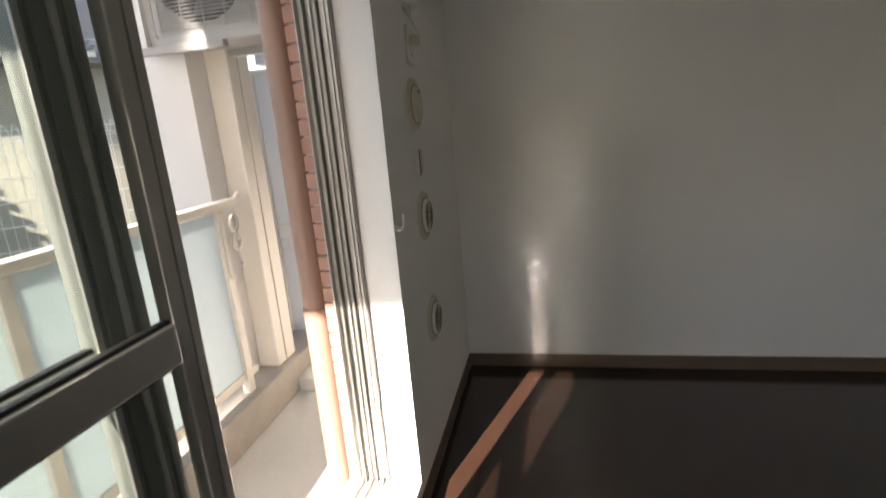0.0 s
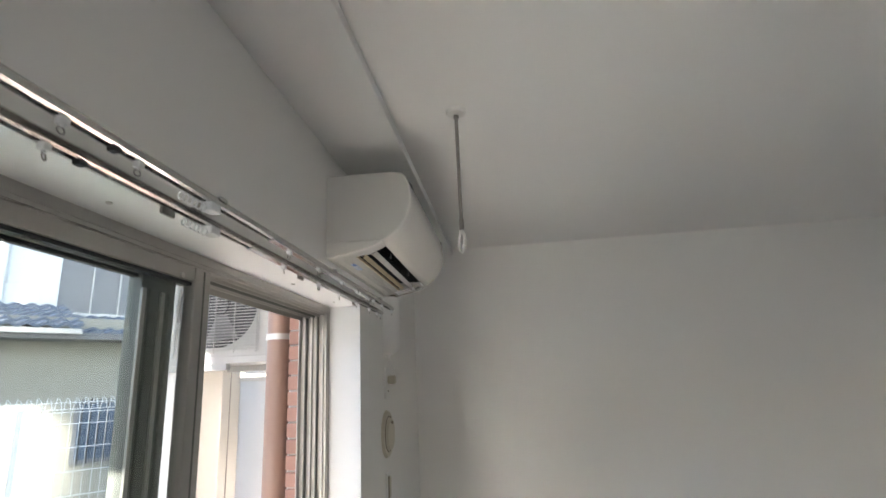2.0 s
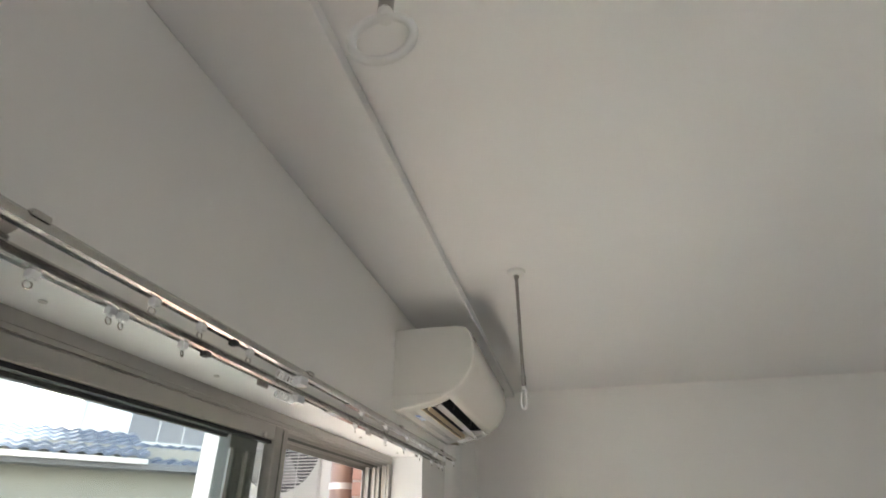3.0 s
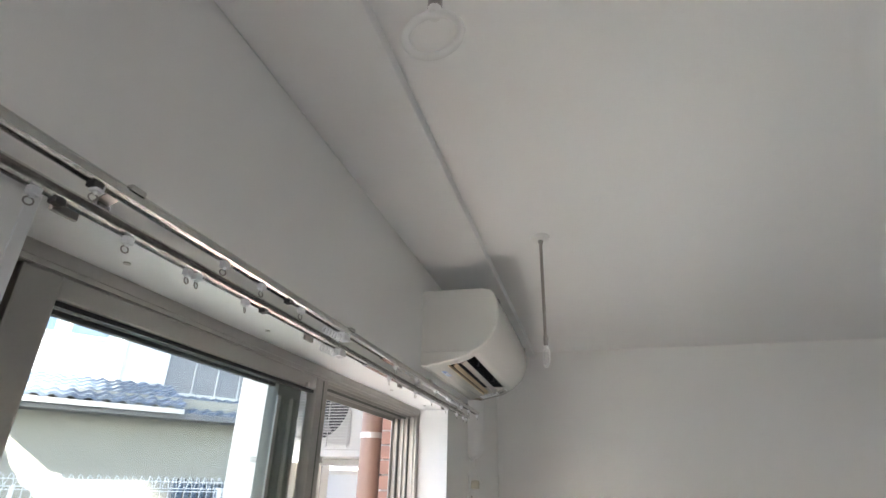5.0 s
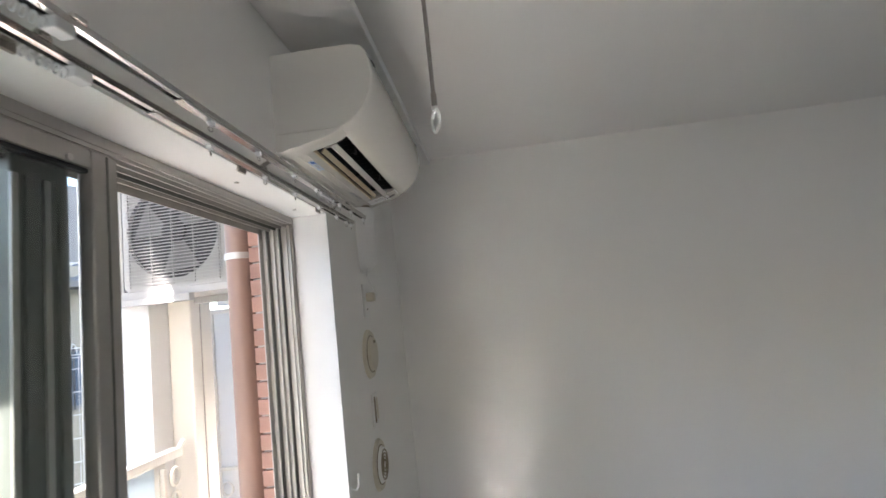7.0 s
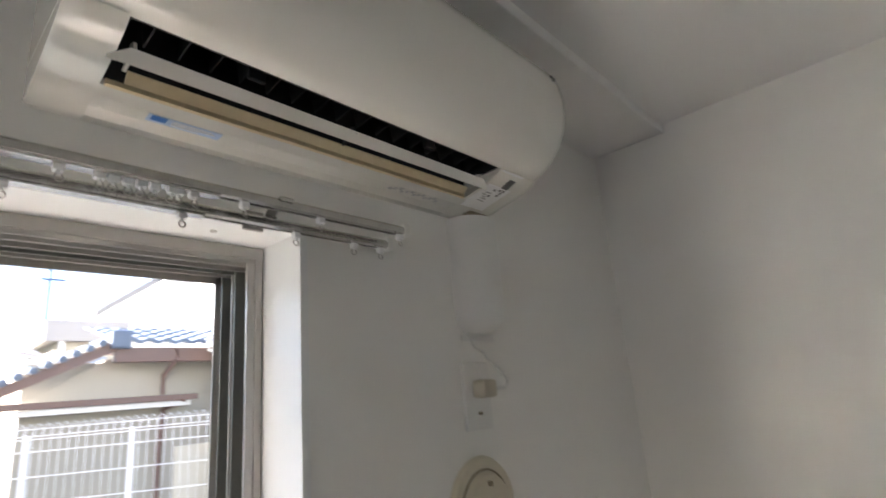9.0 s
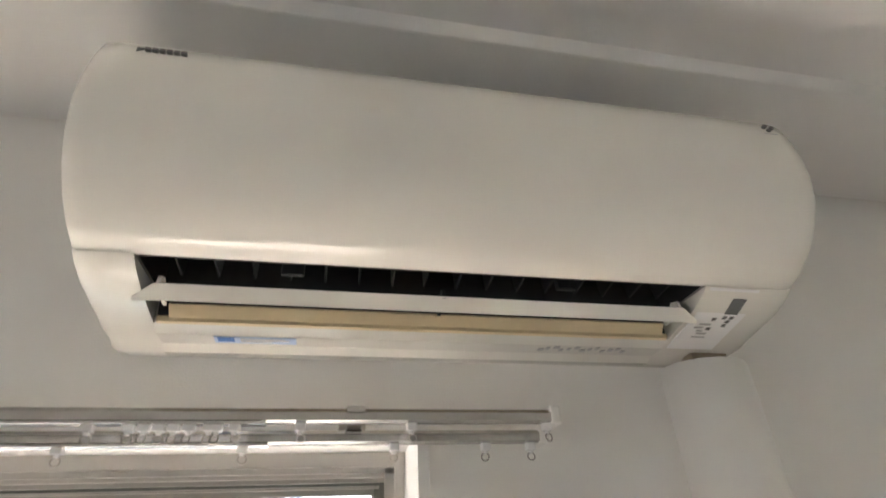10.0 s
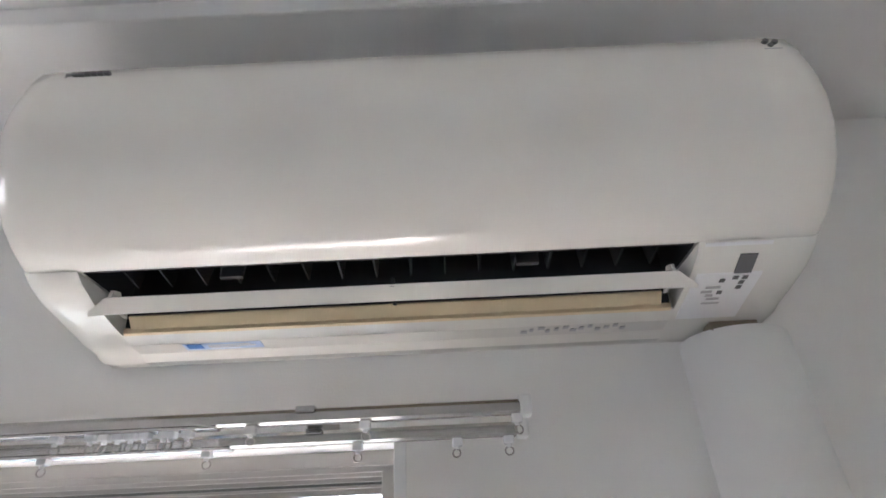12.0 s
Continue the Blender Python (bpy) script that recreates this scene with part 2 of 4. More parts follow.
bx(bm, 1.30, 2.20, ROOM_Y - 0.15, ROOM_Y, -0.12, 0.90)
# Unseen slab, added only to block direct sun from the back window.
solid("sun_block_south", box(-0.26, ROOM_X + 0.15, -9.0, ROOM_Y - 0.15, 2.6, 2.75), EXTWHITE, "unseen slab added to keep direct sun out of the far window", "eave", kind="structure")
w2 = root("window_2", (1.75, ROOM_Y - 0.1, 0.90), "plain window in the back wall", "window", kind="structure")
for x in (1.30, 1.73, 2.16):
    part("stile", box(x, x + 0.04, ROOM_Y - 0.13, ROOM_Y - 0.09, 0.90, 1.80), ALU, w2)
solid("wall_south", bm, WALLPAPER, "white papered back wall", "wall", kind="structure")
T = 0.014
bm = bmesh.new()
bx(bm, -0.25, 0, ROOM_Y, WY0 - T, -0.12, H + 0.12)
bx(bm, -0.25, 0, WY1 + T, 0, -0.12, H + 0.12)
bx(bm, -0.25, 0, WY0 - T, WY1 + T, WZ1 + T, H + 0.12)
bx(bm, -0.25, 0, WY0 - T, WY1 + T, -0.12, WZ0 - T)
wall_west = solid("wall_west", bm, WALLPAPER, "white papered wall with the balcony window", "wall", kind="structure")
# casing of the window opening
casing = root("window_casing", (0, (WY0 + WY1) / 2, WZ0), "white painted boards lining the window opening", "window casing", kind="structure")
part("jamb_board", box(-0.112, 0.002, WY1, WY1 + T, WZ0 - T, WZ1 + T, 0.001), TRIMWHITE, casing)
part("jamb_board", box(-0.112, 0.002, WY0 - T, WY0, WZ0 - T, WZ1 + T, 0.001), TRIMWHITE, casing)
part("head_board", box(-0.112, 0.002, WY0, WY1, WZ1, WZ1 + T, 0.001), TRIMWHITE, casing)
part("sill_board", box(-0.112, 0.004, WY0, WY1, WZ0 - T, WZ0, 0.001), TRIMWHITE, casing)
base = root("baseboard", (0, 0, 0), "thin brown wooden baseboard", "baseboard", kind="structure")
part("board", box(0.008, ROOM_X, -0.008, 0, 0, 0.072, 0.0015), BOARD, base)
part("board", box(0, 0.008, ROOM_Y, 0, 0, 0.072, 0.0015), BOARD, base)

# ---- window ----
win = root("window_1", (-0.15, (WY0 + WY1) / 2, WZ0), "aluminium sliding balcony window, slid open on one side", "window", kind="structure")
fr = part("frame_head", box(-0.215, -0.112, WY0, WY1, WZ1 - 0.020, WZ1 - 0.001), ALU, win)
for i, x in enumerate((-0.114, -0.128, -0.146, -0.164, -0.182, -0.212)):
    part("track", box(x - 0.0025, x, WY0 + 0.004, WY1 - 0.004, WZ1 - (0.028, 0.032, 0.036, 0.038, 0.040, 0.046)[i], WZ1 - 0.018, 0.0006), (ALU, ALULIGHT, ALU, ALUDARK, ALULIGHT, ALU)[i], fr)
for y0, y1, s in ((WY1 - 0.014, WY1 - 0.001, -1), (WY0 + 0.001, WY0 + 0.014, 1)):
    fj = part("frame_jamb", box(-0.215, -0.1125, y0, y1, WZ0 + 0.002, WZ1 - 0.02), ALU, win)
    for i, x in enumerate((-0.114, -0.128, -0.148, -0.168, -0.188, -0.212)):
        d = (0.026, 0.020, 0.030, 0.026, 0.034, 0.036)[i]
        ya = y0 - d + 0.012 if s < 0 else y1 - 0.012
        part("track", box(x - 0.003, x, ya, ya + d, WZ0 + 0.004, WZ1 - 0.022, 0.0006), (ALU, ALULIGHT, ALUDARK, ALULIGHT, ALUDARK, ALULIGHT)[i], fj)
fs = part("frame_sill", box(-0.26, -0.1125, WY0, WY1, WZ0 - 0.03, WZ0 + 0.006), ALULIGHT, win)
for x in (-0.126, -0.165, -0.20):
    part("track", box(x - 0.004, x, WY0 + 0.004, WY1 - 0.004, WZ0 + 0.004, WZ0 + 0.022, 0.001), ALULIGHT, fs)


def sash(x0, x1, ya, yb, wl, wr, frame_mat, stile_mat, midrail):
    """A glazed sliding sash between ya and yb, with stiles wl and wr wide."""
    z0, z1 = WZ0 + 0.022, WZ1 - 0.030
    s = part("sash", box(x0, x1, ya, ya + wl, z0, z1, 0.004), frame_mat, win)
    part("stile", box(x0, x1, yb - wr, yb, z0, z1, 0.004), stile_mat, s)
    part("top_rail", box(x0 + 0.002, x1 - 0.002, ya + wl, yb - wr, z1 - 0.032, z1, 0.003), frame_mat, s)
    part("bottom_rail", box(x0 + 0.002, x1 - 0.002, ya + wl, yb - wr, z0, z0 + 0.085, 0.003), frame_mat, s)
    xm = (x0 + x1) / 2
    lo, hi = z0 + 0.085, z1 - 0.032
    if midrail:
        part("mid_rail", box(x0 + 0.001, x1 + 0.003, ya + wl, yb - wr, 1.008, 1.075, 0.004), frame_mat, s)
        spans = ((lo, 1.008), (1.075, hi))
    else:
        spans = ((lo, hi),)
    for a, b in spans:
        part("pane", box(xm - 0.0025, xm + 0.0025, ya + wl - 0.004, yb - wr + 0.004, a - 0.004, b + 0.004), GLASS, s, "clear window glass")
        for e0, e1 in ((a, a + 0.007), (b - 0.007, b)):
            part("gasket", box(xm - 0.006, xm + 0.006, ya + wl, yb - wr, e0, e1), RUBBER, s)
    return s


inner = sash(-0.140, -0.112, -2.745, -1.924, 0.056, 0.058, ALU, ALU, True)
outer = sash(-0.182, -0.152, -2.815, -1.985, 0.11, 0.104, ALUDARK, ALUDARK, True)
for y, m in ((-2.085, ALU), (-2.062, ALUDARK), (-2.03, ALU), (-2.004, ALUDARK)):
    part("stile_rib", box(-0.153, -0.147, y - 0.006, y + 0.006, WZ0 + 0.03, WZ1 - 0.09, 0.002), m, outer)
part("stile_groove", box(-0.1125, -0.1105, -1.952, -1.948, WZ0 + 0.03, WZ1 - 0.035), ALUDARK, inner)
part("corner_bolt", rod(bmesh.new(), (-0.113, -2.03, 1.84), (-0.108, -2.03, 1.84), 0.006), ALULIGHT, inner)
for y in (-2.3, -1.6, -1.25, -2.65):
    part("screw", rod(bmesh.new(), (-0.06, y, WZ1 + 0.002), (-0.06, y, WZ1 - 0.002), 0.005), ALULIGHT, casing)


# ---- curtain rail ----
rail = root("curtain_rail", (0.0, -1.95, 1.9), "double steel curtain rail with white runners above the window", "curtain rail")
RF, RB, RZF, RZB = 0.089, 0.046, 1.899, 1.886
RY0, RY1 = -2.97, -1.0
for x, z in ((RF, RZF), (RB, RZB)):
    r = part("rail", loft(bmesh.new(), [[(x + a, y, z + b) for a, b in ((-0.009, -0.007), (-0.004, -0.009), (-0.003, -0.004), (0.003, -0.004), (0.004, -0.009), (0.009, -0.007), (0.0095, 0.001), (0.006, 0.005), (-0.006, 0.005), (-0.0095, 0.001))] for y in (RY0, RY1)]), CHROME, rail, smooth=True)
    rr_ = part("inner_rail", box(x - 0.0075, x + 0.0075, -2.06, -1.31, z - 0.0105, z - 0.0065, 0.001), CHROME, rail)
    part("end_cap", box(x - 0.010, x + 0.010, RY1 - 0.003, RY1 + 0.010, z - 0.011, z + 0.010, 0.003), PLASTIC, rail)
    part("end_cap", box(x - 0.012, x + 0.012, RY0 - 0.016, RY0 + 0.004, z - 0.014, z + 0.012, 0.004), PLASTIC, rail)
for y in (-2.80, -2.25, -1.70, -1.22):
    b = part("bracket", box(0.0, 0.006, y - 0.016, y + 0.016, 1.885, 1.915, 0.002), STEELROD, rail)
    part("arm", loft(bmesh.new(), [[(x, y - 0.008, z), (x, y + 0.008, z), (x, y + 0.008, z + 0.002), (x, y - 0.008, z + 0.002)] for x, z in ((0.004, 1.895), (RB, RZB + 0.005), (RF - 0.014, RZF + 0.005), (RF + 0.006, RZF + 0.005))]), STEELROD, b)
    part("clip", box(RF - 0.012, RF + 0.012, y - 0.010, y + 0.010, RZF + 0.000, RZF + 0.0075, 0.002), CHROME, b)
    part("clip", box(RB - 0.012, RB + 0.012, y - 0.009, y + 0.009, RZB + 0.000, RZB + 0.0075, 0.002), CHROME, b)


def runner(x, y, z, tilt=0.0):
    """A white slider in the rail with a thin wire eye below."""
    r = part("runner", box(x - 0.005, x + 0.005, y - 0.0055, y + 0.0055, z - 0.017, z - 0.007, 0.002), CLEARISH, rail)
    part("neck", rod(bmesh.new(), (x, y, z - 0.020), (x, y, z - 0.016), 0.0026, 8), CLEARISH, r)
    part("eye", ring(bmesh.new(), (x, y + tilt * 0.004, z - 0.0235), (1, tilt, 0.1), 0.0043, 0.0009, 16, 6), STEELROD, r, "thin wire eye")


def spring(x, y, z):
    """The tight row of runners behind a sliding lead carrier."""
    c = part("carrier", box(x - 0.009, x + 0.009, y - 0.002, y + 0.026, z - 0.022, z - 0.006, 0.003), CLEARISH, rail)
    for i in range(6):
        part("eye", ring(bmesh.new(), (x, y - 0.008 - i * 0.011, z - 0.020), (0.3, 1, 0), 0.006, 0.0013, 12, 5), CLEARISH, c)


random.seed(4)
for y in (-2.837, -2.635, -2.548, -2.432, -1.97, -1.80, -1.62, -1.474, -1.438, -1.424, -1.41, -1.397, -1.383, -1.364, -1.357, -1.34, -1.276, -1.16, -1.006):
    runner(RF, y, RZF, random.uniform(-0.5, 0.5))
for y in (-2.864, -2.75, -2.65, -2.632, -2.523, -1.90, -1.68, -1.512, -1.336, -1.174, -1.067, -1.012):
    runner(RB, y, RZB, random.uniform(-0.5, 0.5))
spring(RF, -2.28, RZF)
spring(RB, -2.205, RZB)
for x, z in ((RF, RZF), (RB, RZB)):
    part("stop_clip", box(x - 0.006, x + 0.006, -2.846, -2.834, z - 0.014, z - 0.007, 0.002), RUBBER, rail)
    part("stop_clip", box(x - 0.006, x + 0.006, -2.480, -2.468, z - 0.014, z - 0.007, 0.002), RUBBER, rail)

# ---- air conditioner ----
AY0, AY1 = -1.500, -0.690
ac = root("air_conditioner", (0.0, (AY0 + AY1) / 2, 1.99), "cream wall-mounted air conditioner with open yellowed flaps", "air conditioner")
UPPER = [(0.0, 2.036), (0.176, 2.034), (0.199, 2.045), (0.222, 2.062), (0.242, 2.085), (0.257, 2.113), (0.2655, 2.143), (0.267, 2.174), (0.262, 2.212), (0.2545, 2.236), (0.242, 2.249), (0.215, 2.256), (0.12, 2.258), (0.0, 2.258)]
LOWER = [(0.0, 1.990), (0.020, 1.988), (0.034, 1.994), (0.060, 1.9955), (0.078, 2.001), (0.10, 2.005), (0.140, 2.014), (0.164, 2.024), (0.176, 2.0325), (0.0, 2.0345)]


def rounded(profile, y0, y1, r0, r1, cx, cz):
    """A profile drawn along y, its ends drawn in over r0 and r1 metres."""
    out = []
    for y, s in ((y0, r0 and 0.026), (y0 + r0 * 0.2, r0 and 0.009), (y0 + r0, 0), (y1 - r1, 0), (y1 - r1 * 0.2, r1 and 0.009), (y1, r1 and 0.026)):
        if out and abs(out[-1][0][1] - y) < 1e-6:
            continue
        out.append([(x + (cx - x) * s if x > 0.002 else x, y, z + (cz - z) * s) for x, z in profile])
    return loft(bmesh.new(), out)


SL0, SL1 = -1.444, -0.813
NOTCH = [(0.080, 2.0355), (0.086, 2.100), (0.163, 2.100), (0.170, 2.0345)]
FLAT = [(x, 2.0352) for x, z in NOTCH]
secs = []
for y, s, low in ((AY0, 0.026, FLAT), (AY0 + 0.004, 0.009, FLAT), (AY0 + 0.02, 0, FLAT), (SL0, 0, FLAT), (SL0 + 0.001, 0, NOTCH),
                  (SL1 - 0.001, 0, NOTCH), (SL1, 0, FLAT), (AY1 - 0.02, 0, FLAT), (AY1 - 0.004, 0.009, FLAT), (AY1, 0.026, FLAT)):
    prof = [UPPER[0], *low, *UPPER[1:]]
    secs.append([(x + (0.1 - x) * s if x > 0.002 else x, y, z + (2.13 - z) * s) for x, z in prof])
part("front_cover", loft(bmesh.new(), secs), ACWHITE, ac, smooth=True)
part("end_cap", rounded(LOWER, AY0, SL0, 0.02, 0, 0.1, 2.13), ACWHITE, ac, smooth=True)
part("end_cap", rounded(LOWER, SL1, AY1, 0, 0.02, 0.1, 2.13), ACWHITE, ac, smooth=True)
part("underside", prism([(0.0, 1.990), (0.020, 1.988), (0.034, 1.994), (0.060, 1.9955), (0.078, 2.001), (0.078, 2.034), (0.0, 2.034)], SL0, SL1), ACWHITE, ac)
cav = part("blower_opening", prism([(0.081, 2.034), (0.087, 2.099), (0.162, 2.099), (0.1695, 2.034), (0.168, 2.034), (0.1605, 2.097), (0.0885, 2.097), (0.0825, 2.034)], SL0 + 0.002, SL1 - 0.002), ACDARK, ac, "air outlet cavity, its inner shade put into a near-black colour")
part("back_lip", prism([(0.0785, 2.000), (0.0835, 2.001), (0.0845, 2.007), (0.0785, 2.007)], SL0 + 0.004, SL1 - 0.004), ACYELLOW, ac, "yellowed inner lip")
# Dark sheet over the white back wall, painting in the outlet's shade.
part("outlet_back_shade", prism([(0.0785, 2.0075), (0.0805, 2.0075), (0.0855, 2.0345), (0.0785, 2.0345)], SL0 + 0.003, SL1 - 0.003), ACDARK, ac, "dark sheet standing in for shade at the outlet's back")
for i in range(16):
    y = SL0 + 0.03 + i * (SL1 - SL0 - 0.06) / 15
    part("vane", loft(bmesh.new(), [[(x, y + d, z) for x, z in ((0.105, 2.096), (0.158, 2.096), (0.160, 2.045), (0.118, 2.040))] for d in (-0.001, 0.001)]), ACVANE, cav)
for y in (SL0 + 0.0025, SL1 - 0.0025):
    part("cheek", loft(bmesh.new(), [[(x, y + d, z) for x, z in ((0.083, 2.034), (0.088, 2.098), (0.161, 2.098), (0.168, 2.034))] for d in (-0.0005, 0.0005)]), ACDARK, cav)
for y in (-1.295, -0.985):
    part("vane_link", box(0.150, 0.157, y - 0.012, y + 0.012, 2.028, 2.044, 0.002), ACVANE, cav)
flap = part("upper_flap", loft(bmesh.new(), [[(x, y, z) for x, z in pr] for y, pr in (
    (SL0 - 0.008, ((0.1285, 2.0040), (0.1305, 2.0025), (0.133, 2.006), (0.131, 2.008))),
    (SL0 + 0.012, ((0.128, 2.0055), (0.132, 2.0030), (0.142, 2.0180), (0.138, 2.0205))),
    (SL1 - 0.012, ((0.128, 2.0055), (0.132, 2.0030), (0.142, 2.0180), (0.138, 2.0205))),
    (SL1 + 0.008, ((0.1285, 2.0040), (0.1305, 2.0025), (0.133, 2.006), (0.131, 2.008))))]), ACWHITE, ac, "cream upper flap", smooth=True)
part("lower_flap", prism([(0.0935, 2.0025), (0.0960, 2.0000), (0.1065, 2.0115), (0.1030, 2.0140)], SL0 + 0.02, SL1 - 0.02), ACYELLOW, ac, "yellowed lower flap")
for y in (SL0 + 0.016, (SL0 + SL1) / 2, SL1 - 0.016):
    part("flap_arm", loft(bmesh.new(), [[(x, y + d, z) for x, z in ((0.104, 2.010), (0.128, 2.012), (0.141, 2.016), (0.139, 2.028), (0.128, 2.031))] for d in (-0.002, 0.002)]), ACWHITE if abs(y + 1.128) > 0.1 else ACVANE, flap)


def under(x):
    """Height of the lower shell at depth x."""
    for (xa, za), (xb, zb) in zip(LOWER[:-2], LOWER[1:-1]):
        if xa <= x <= xb:
            return za + (zb - za) * (x - xa) / (xb - xa)
    return 2.03


def decal(name, x0, x1, y0, y1, material, parent, lift=0.0008, skew=0.0, label=""):
    """A thin printed film on the underside between depths x0 and x1."""
    n = 3
    low = [(x0 + (x1 - x0) * i / n) for i in range(n + 1)]
    pr = [(x, under(x) - lift) for x in low] + [(x, under(x) + 0.0015) for x in low[::-1]]
    bm = loft(bmesh.new(), [[(x, y0 + skew * (x - x0), z) for x, z in pr], [(x, y1 + skew * (x - x0), z) for x, z in pr]])
    return part(name, bm, material, parent, label)


panel = decal("control_panel", 0.062, 0.1745, -0.806, -0.737, ACPANEL, ac, 0.0008, label="white control panel with small icons")
decal("display", 0.140, 0.163, -0.768, -0.750, INKGREY, panel, 0.0014)
for i, (x, y) in enumerate(((0.130, -0.766), (0.130, -0.756), (0.122, -0.757), (0.114, -0.757), (0.106, -0.775), (0.126, -0.779))):
    decal("button", x, x + 0.0055, y, y + 0.0055, INKGREY, panel, 0.0014)
for i, (x, y, w) in enumerate(((0.116, -0.790, 0.016), (0.109, -0.793, 0.012), (0.102, -0.786, 0.008), (0.096, -0.783, 0.014), (0.088, -0.786, 0.02))):
    decal("icon", x, x + 0.0035, y, y + w, INKPALE, panel, 0.0014)
stick = decal("sticker", 0.040, 0.057, -1.384, -1.292, INKSKY, ac, 0.0006, label="pale blue sticker with a dark blue mark")
decal("mark", 0.045, 0.056, -1.380, -1.362, INKBLUE, stick, 0.0012)
for x, y, w in ((0.052, -1.355, 0.05), (0.048, -1.355, 0.055), (0.044, -1.355, 0.035)):
    decal("line", x, x + 0.0018, y, y + w, ACPANEL, stick, 0.0012)
for i in range(13):
    random.seed(i)
    y = -0.985 + i * 0.0098
    decal("print_bar", 0.043 + 0.004 * (i % 3), 0.050 + 0.004 * (i % 3), y, y + random.uniform(0.004, 0.008), INKPALE, ac, 0.0008)
# maker's mark and badge, as plain shapes on the cover's upper edge
part("badge", loft(bmesh.new(), [[(x, -1.464, 2.2275), (x, -1.456, 2.2275), (x, -1.464, 2.2200)] for x in (0.2570, 0.2592)]), INKGREY, ac)
for i in range(6):
    part("badge_bar", box(0.2570, 0.2625, -1.455 + i * 0.0068, -1.4496 + i * 0.0068, 2.2215, 2.2255), INKGREY, ac)
for y, z in ((-0.722, 2.224), (-0.713, 2.222), (-0.719, 2.217)):
    part("badge_dot", rod(bmesh.new(), (0.2570, y, z), (0.2625, y, z), 0.0031, 6), INKGREY, ac)
part("badge_line", box(0.2570, 0.2625, -0.728, -0.709, 2.210, 2.2115), INKPALE, ac)
part("wall_plate", box(0.0, 0.004, AY0 + 0.004, AY1 - 0.004, 1.9895, 2.02), ACWHITE, ac)
# Solid dark block standing in for the shade in the gap above the duct.
part("pipe_gap_shade", box(0.010, 0.050, -0.762, -0.705, 1.980, 2.001, 0.003), VENTDARK, ac)

# ---- pipe duct, vents and plates on the wall ----
duct = root("pipe_duct", (0, -0.72, 1.72), "white plastic pipe cover below the air conditioner", "pipe cover")
sec = []
for z, s, d in ((1.986, 0.97, 0.062), (1.980, 1.0, 0.064), (1.81, 1.0, 0.062), (1.79, 0.985, 0.060), (1.772, 0.94, 0.055), (1.757, 0.86, 0.047), (1.746, 0.74, 0.037), (1.740, 0.6, 0.027), (1.738, 0.4, 0.018)):
    sec.append([(d * max(0.0, math.sin(a)) ** 0.8, -0.720 - 0.063 * s * math.cos(a), z) for a in (math.pi * k / 20 for k in range(21))])
part("cover", loft(bmesh.new(), sec), PLASTIC, duct, smooth=True)
part("collar", box(0, 0.006, -0.772, -0.668, 1.728, 1.742, 0.002), PLASTIC, duct)
out = root("wall_socket", (0, -0.742, 1.56), "cream socket plate with a plugged-in appliance lead", "socket")
part("plate", box(0, 0.008, -0.782, -0.702, 1.555, 1.685, 0.003), PLASTIC, out)
part("plug", box(0.008, 0.04, -0.760, -0.718, 1.615, 1.65, 0.008), VENTCREAM, out, "cream plug", smooth=True)
part("slot", box(0.0078, 0.0088, -0.747, -0.734, 1.583, 1.589), VENTDARK, out)
part("lead", tube(bmesh.new(), [(0.03, -0.78, 1.742), (0.02, -0.755, 1.715), (0.018, -0.725, 1.705), (0.02, -0.715, 1.690), (0.028, -0.69, 1.668), (0.034, -0.672, 1.645), (0.034, -0.685, 1.632), (0.03, -0.725, 1.632)], 0.003, 8), PLASTIC, out, smooth=True)


def round_vent(z, slots, label):
    v = root("round_vent", (0, -0.752, z), label, "wall vent", "round vents on the wall")
    rim = rod(bmesh.new(), (0, -0.752, z), (0.010, -0.752, z), 0.094, 40, 0.088)
    part("rim", rim, VENTCREAM, v, smooth=True)
    part("cap", rod(bmesh.new(), (0.010, -0.752, z), (0.022, -0.752, z), 0.066, 40, 0.060), VENTCREAM if not slots else PLASTIC, v, smooth=True)
    part("gap", ring(bmesh.new(), (0.0105, -0.752, z), (1, 0, 0), 0.069, 0.0022, 40, 6), VENTDARK, v)
    if slots:
        for r in (0.052, 0.040, 0.028, 0.016):
            part("slot", ring(bmesh.new(), (0.0222, -0.752, z), (1, 0, 0), r, 0.0028, 32, 6), VENTDARK, v)
    else:
        part("knob", rod(bmesh.new(), (0.022, -0.752, z + 0.045), (0.028, -0.752, z + 0.045), 0.005, 12), VENTDARK, v)
    return v


round_vent(1.415, False, "aged cream round wall vent, closed")
round_vent(1.005, True, "aged cream round vent with dusty ring slots")
round_vent(0.588, True, "aged cream round vent low on the wall")
sw = root("switch_plate", (0, -0.752, 1.15), "cream switch plate with a narrow rocker", "switch")
part("plate", box(0, 0.008, -0.788, -0.716, 1.148, 1.268, 0.003), PLASTIC, sw)
part("rocker", box(0.008, 0.012, -0.774, -0.762, 1.160, 1.256, 0.002), VENTDARK, sw)
part("rocker", box(0.008, 0.012, -0.744, -0.732, 1.170, 1.250, 0.002), VENTCREAM, sw)
hook = root("tassel_hook", (0, -1.112, 1.03), "small white curtain tie hook", "hook")
part("stem", tube(bmesh.new(), [(0, -1.112, 1.035), (0.018, -1.112, 1.032), (0.026, -1.112, 1.045), (0.027, -1.112, 1.078)], 0.0035, 8), PLASTIC, hook, smooth=True)
part("foot", rod(bmesh.new(), (0, -1.112, 1.035), (0.004, -1.112, 1.035), 0.009, 14), PLASTIC, hook)


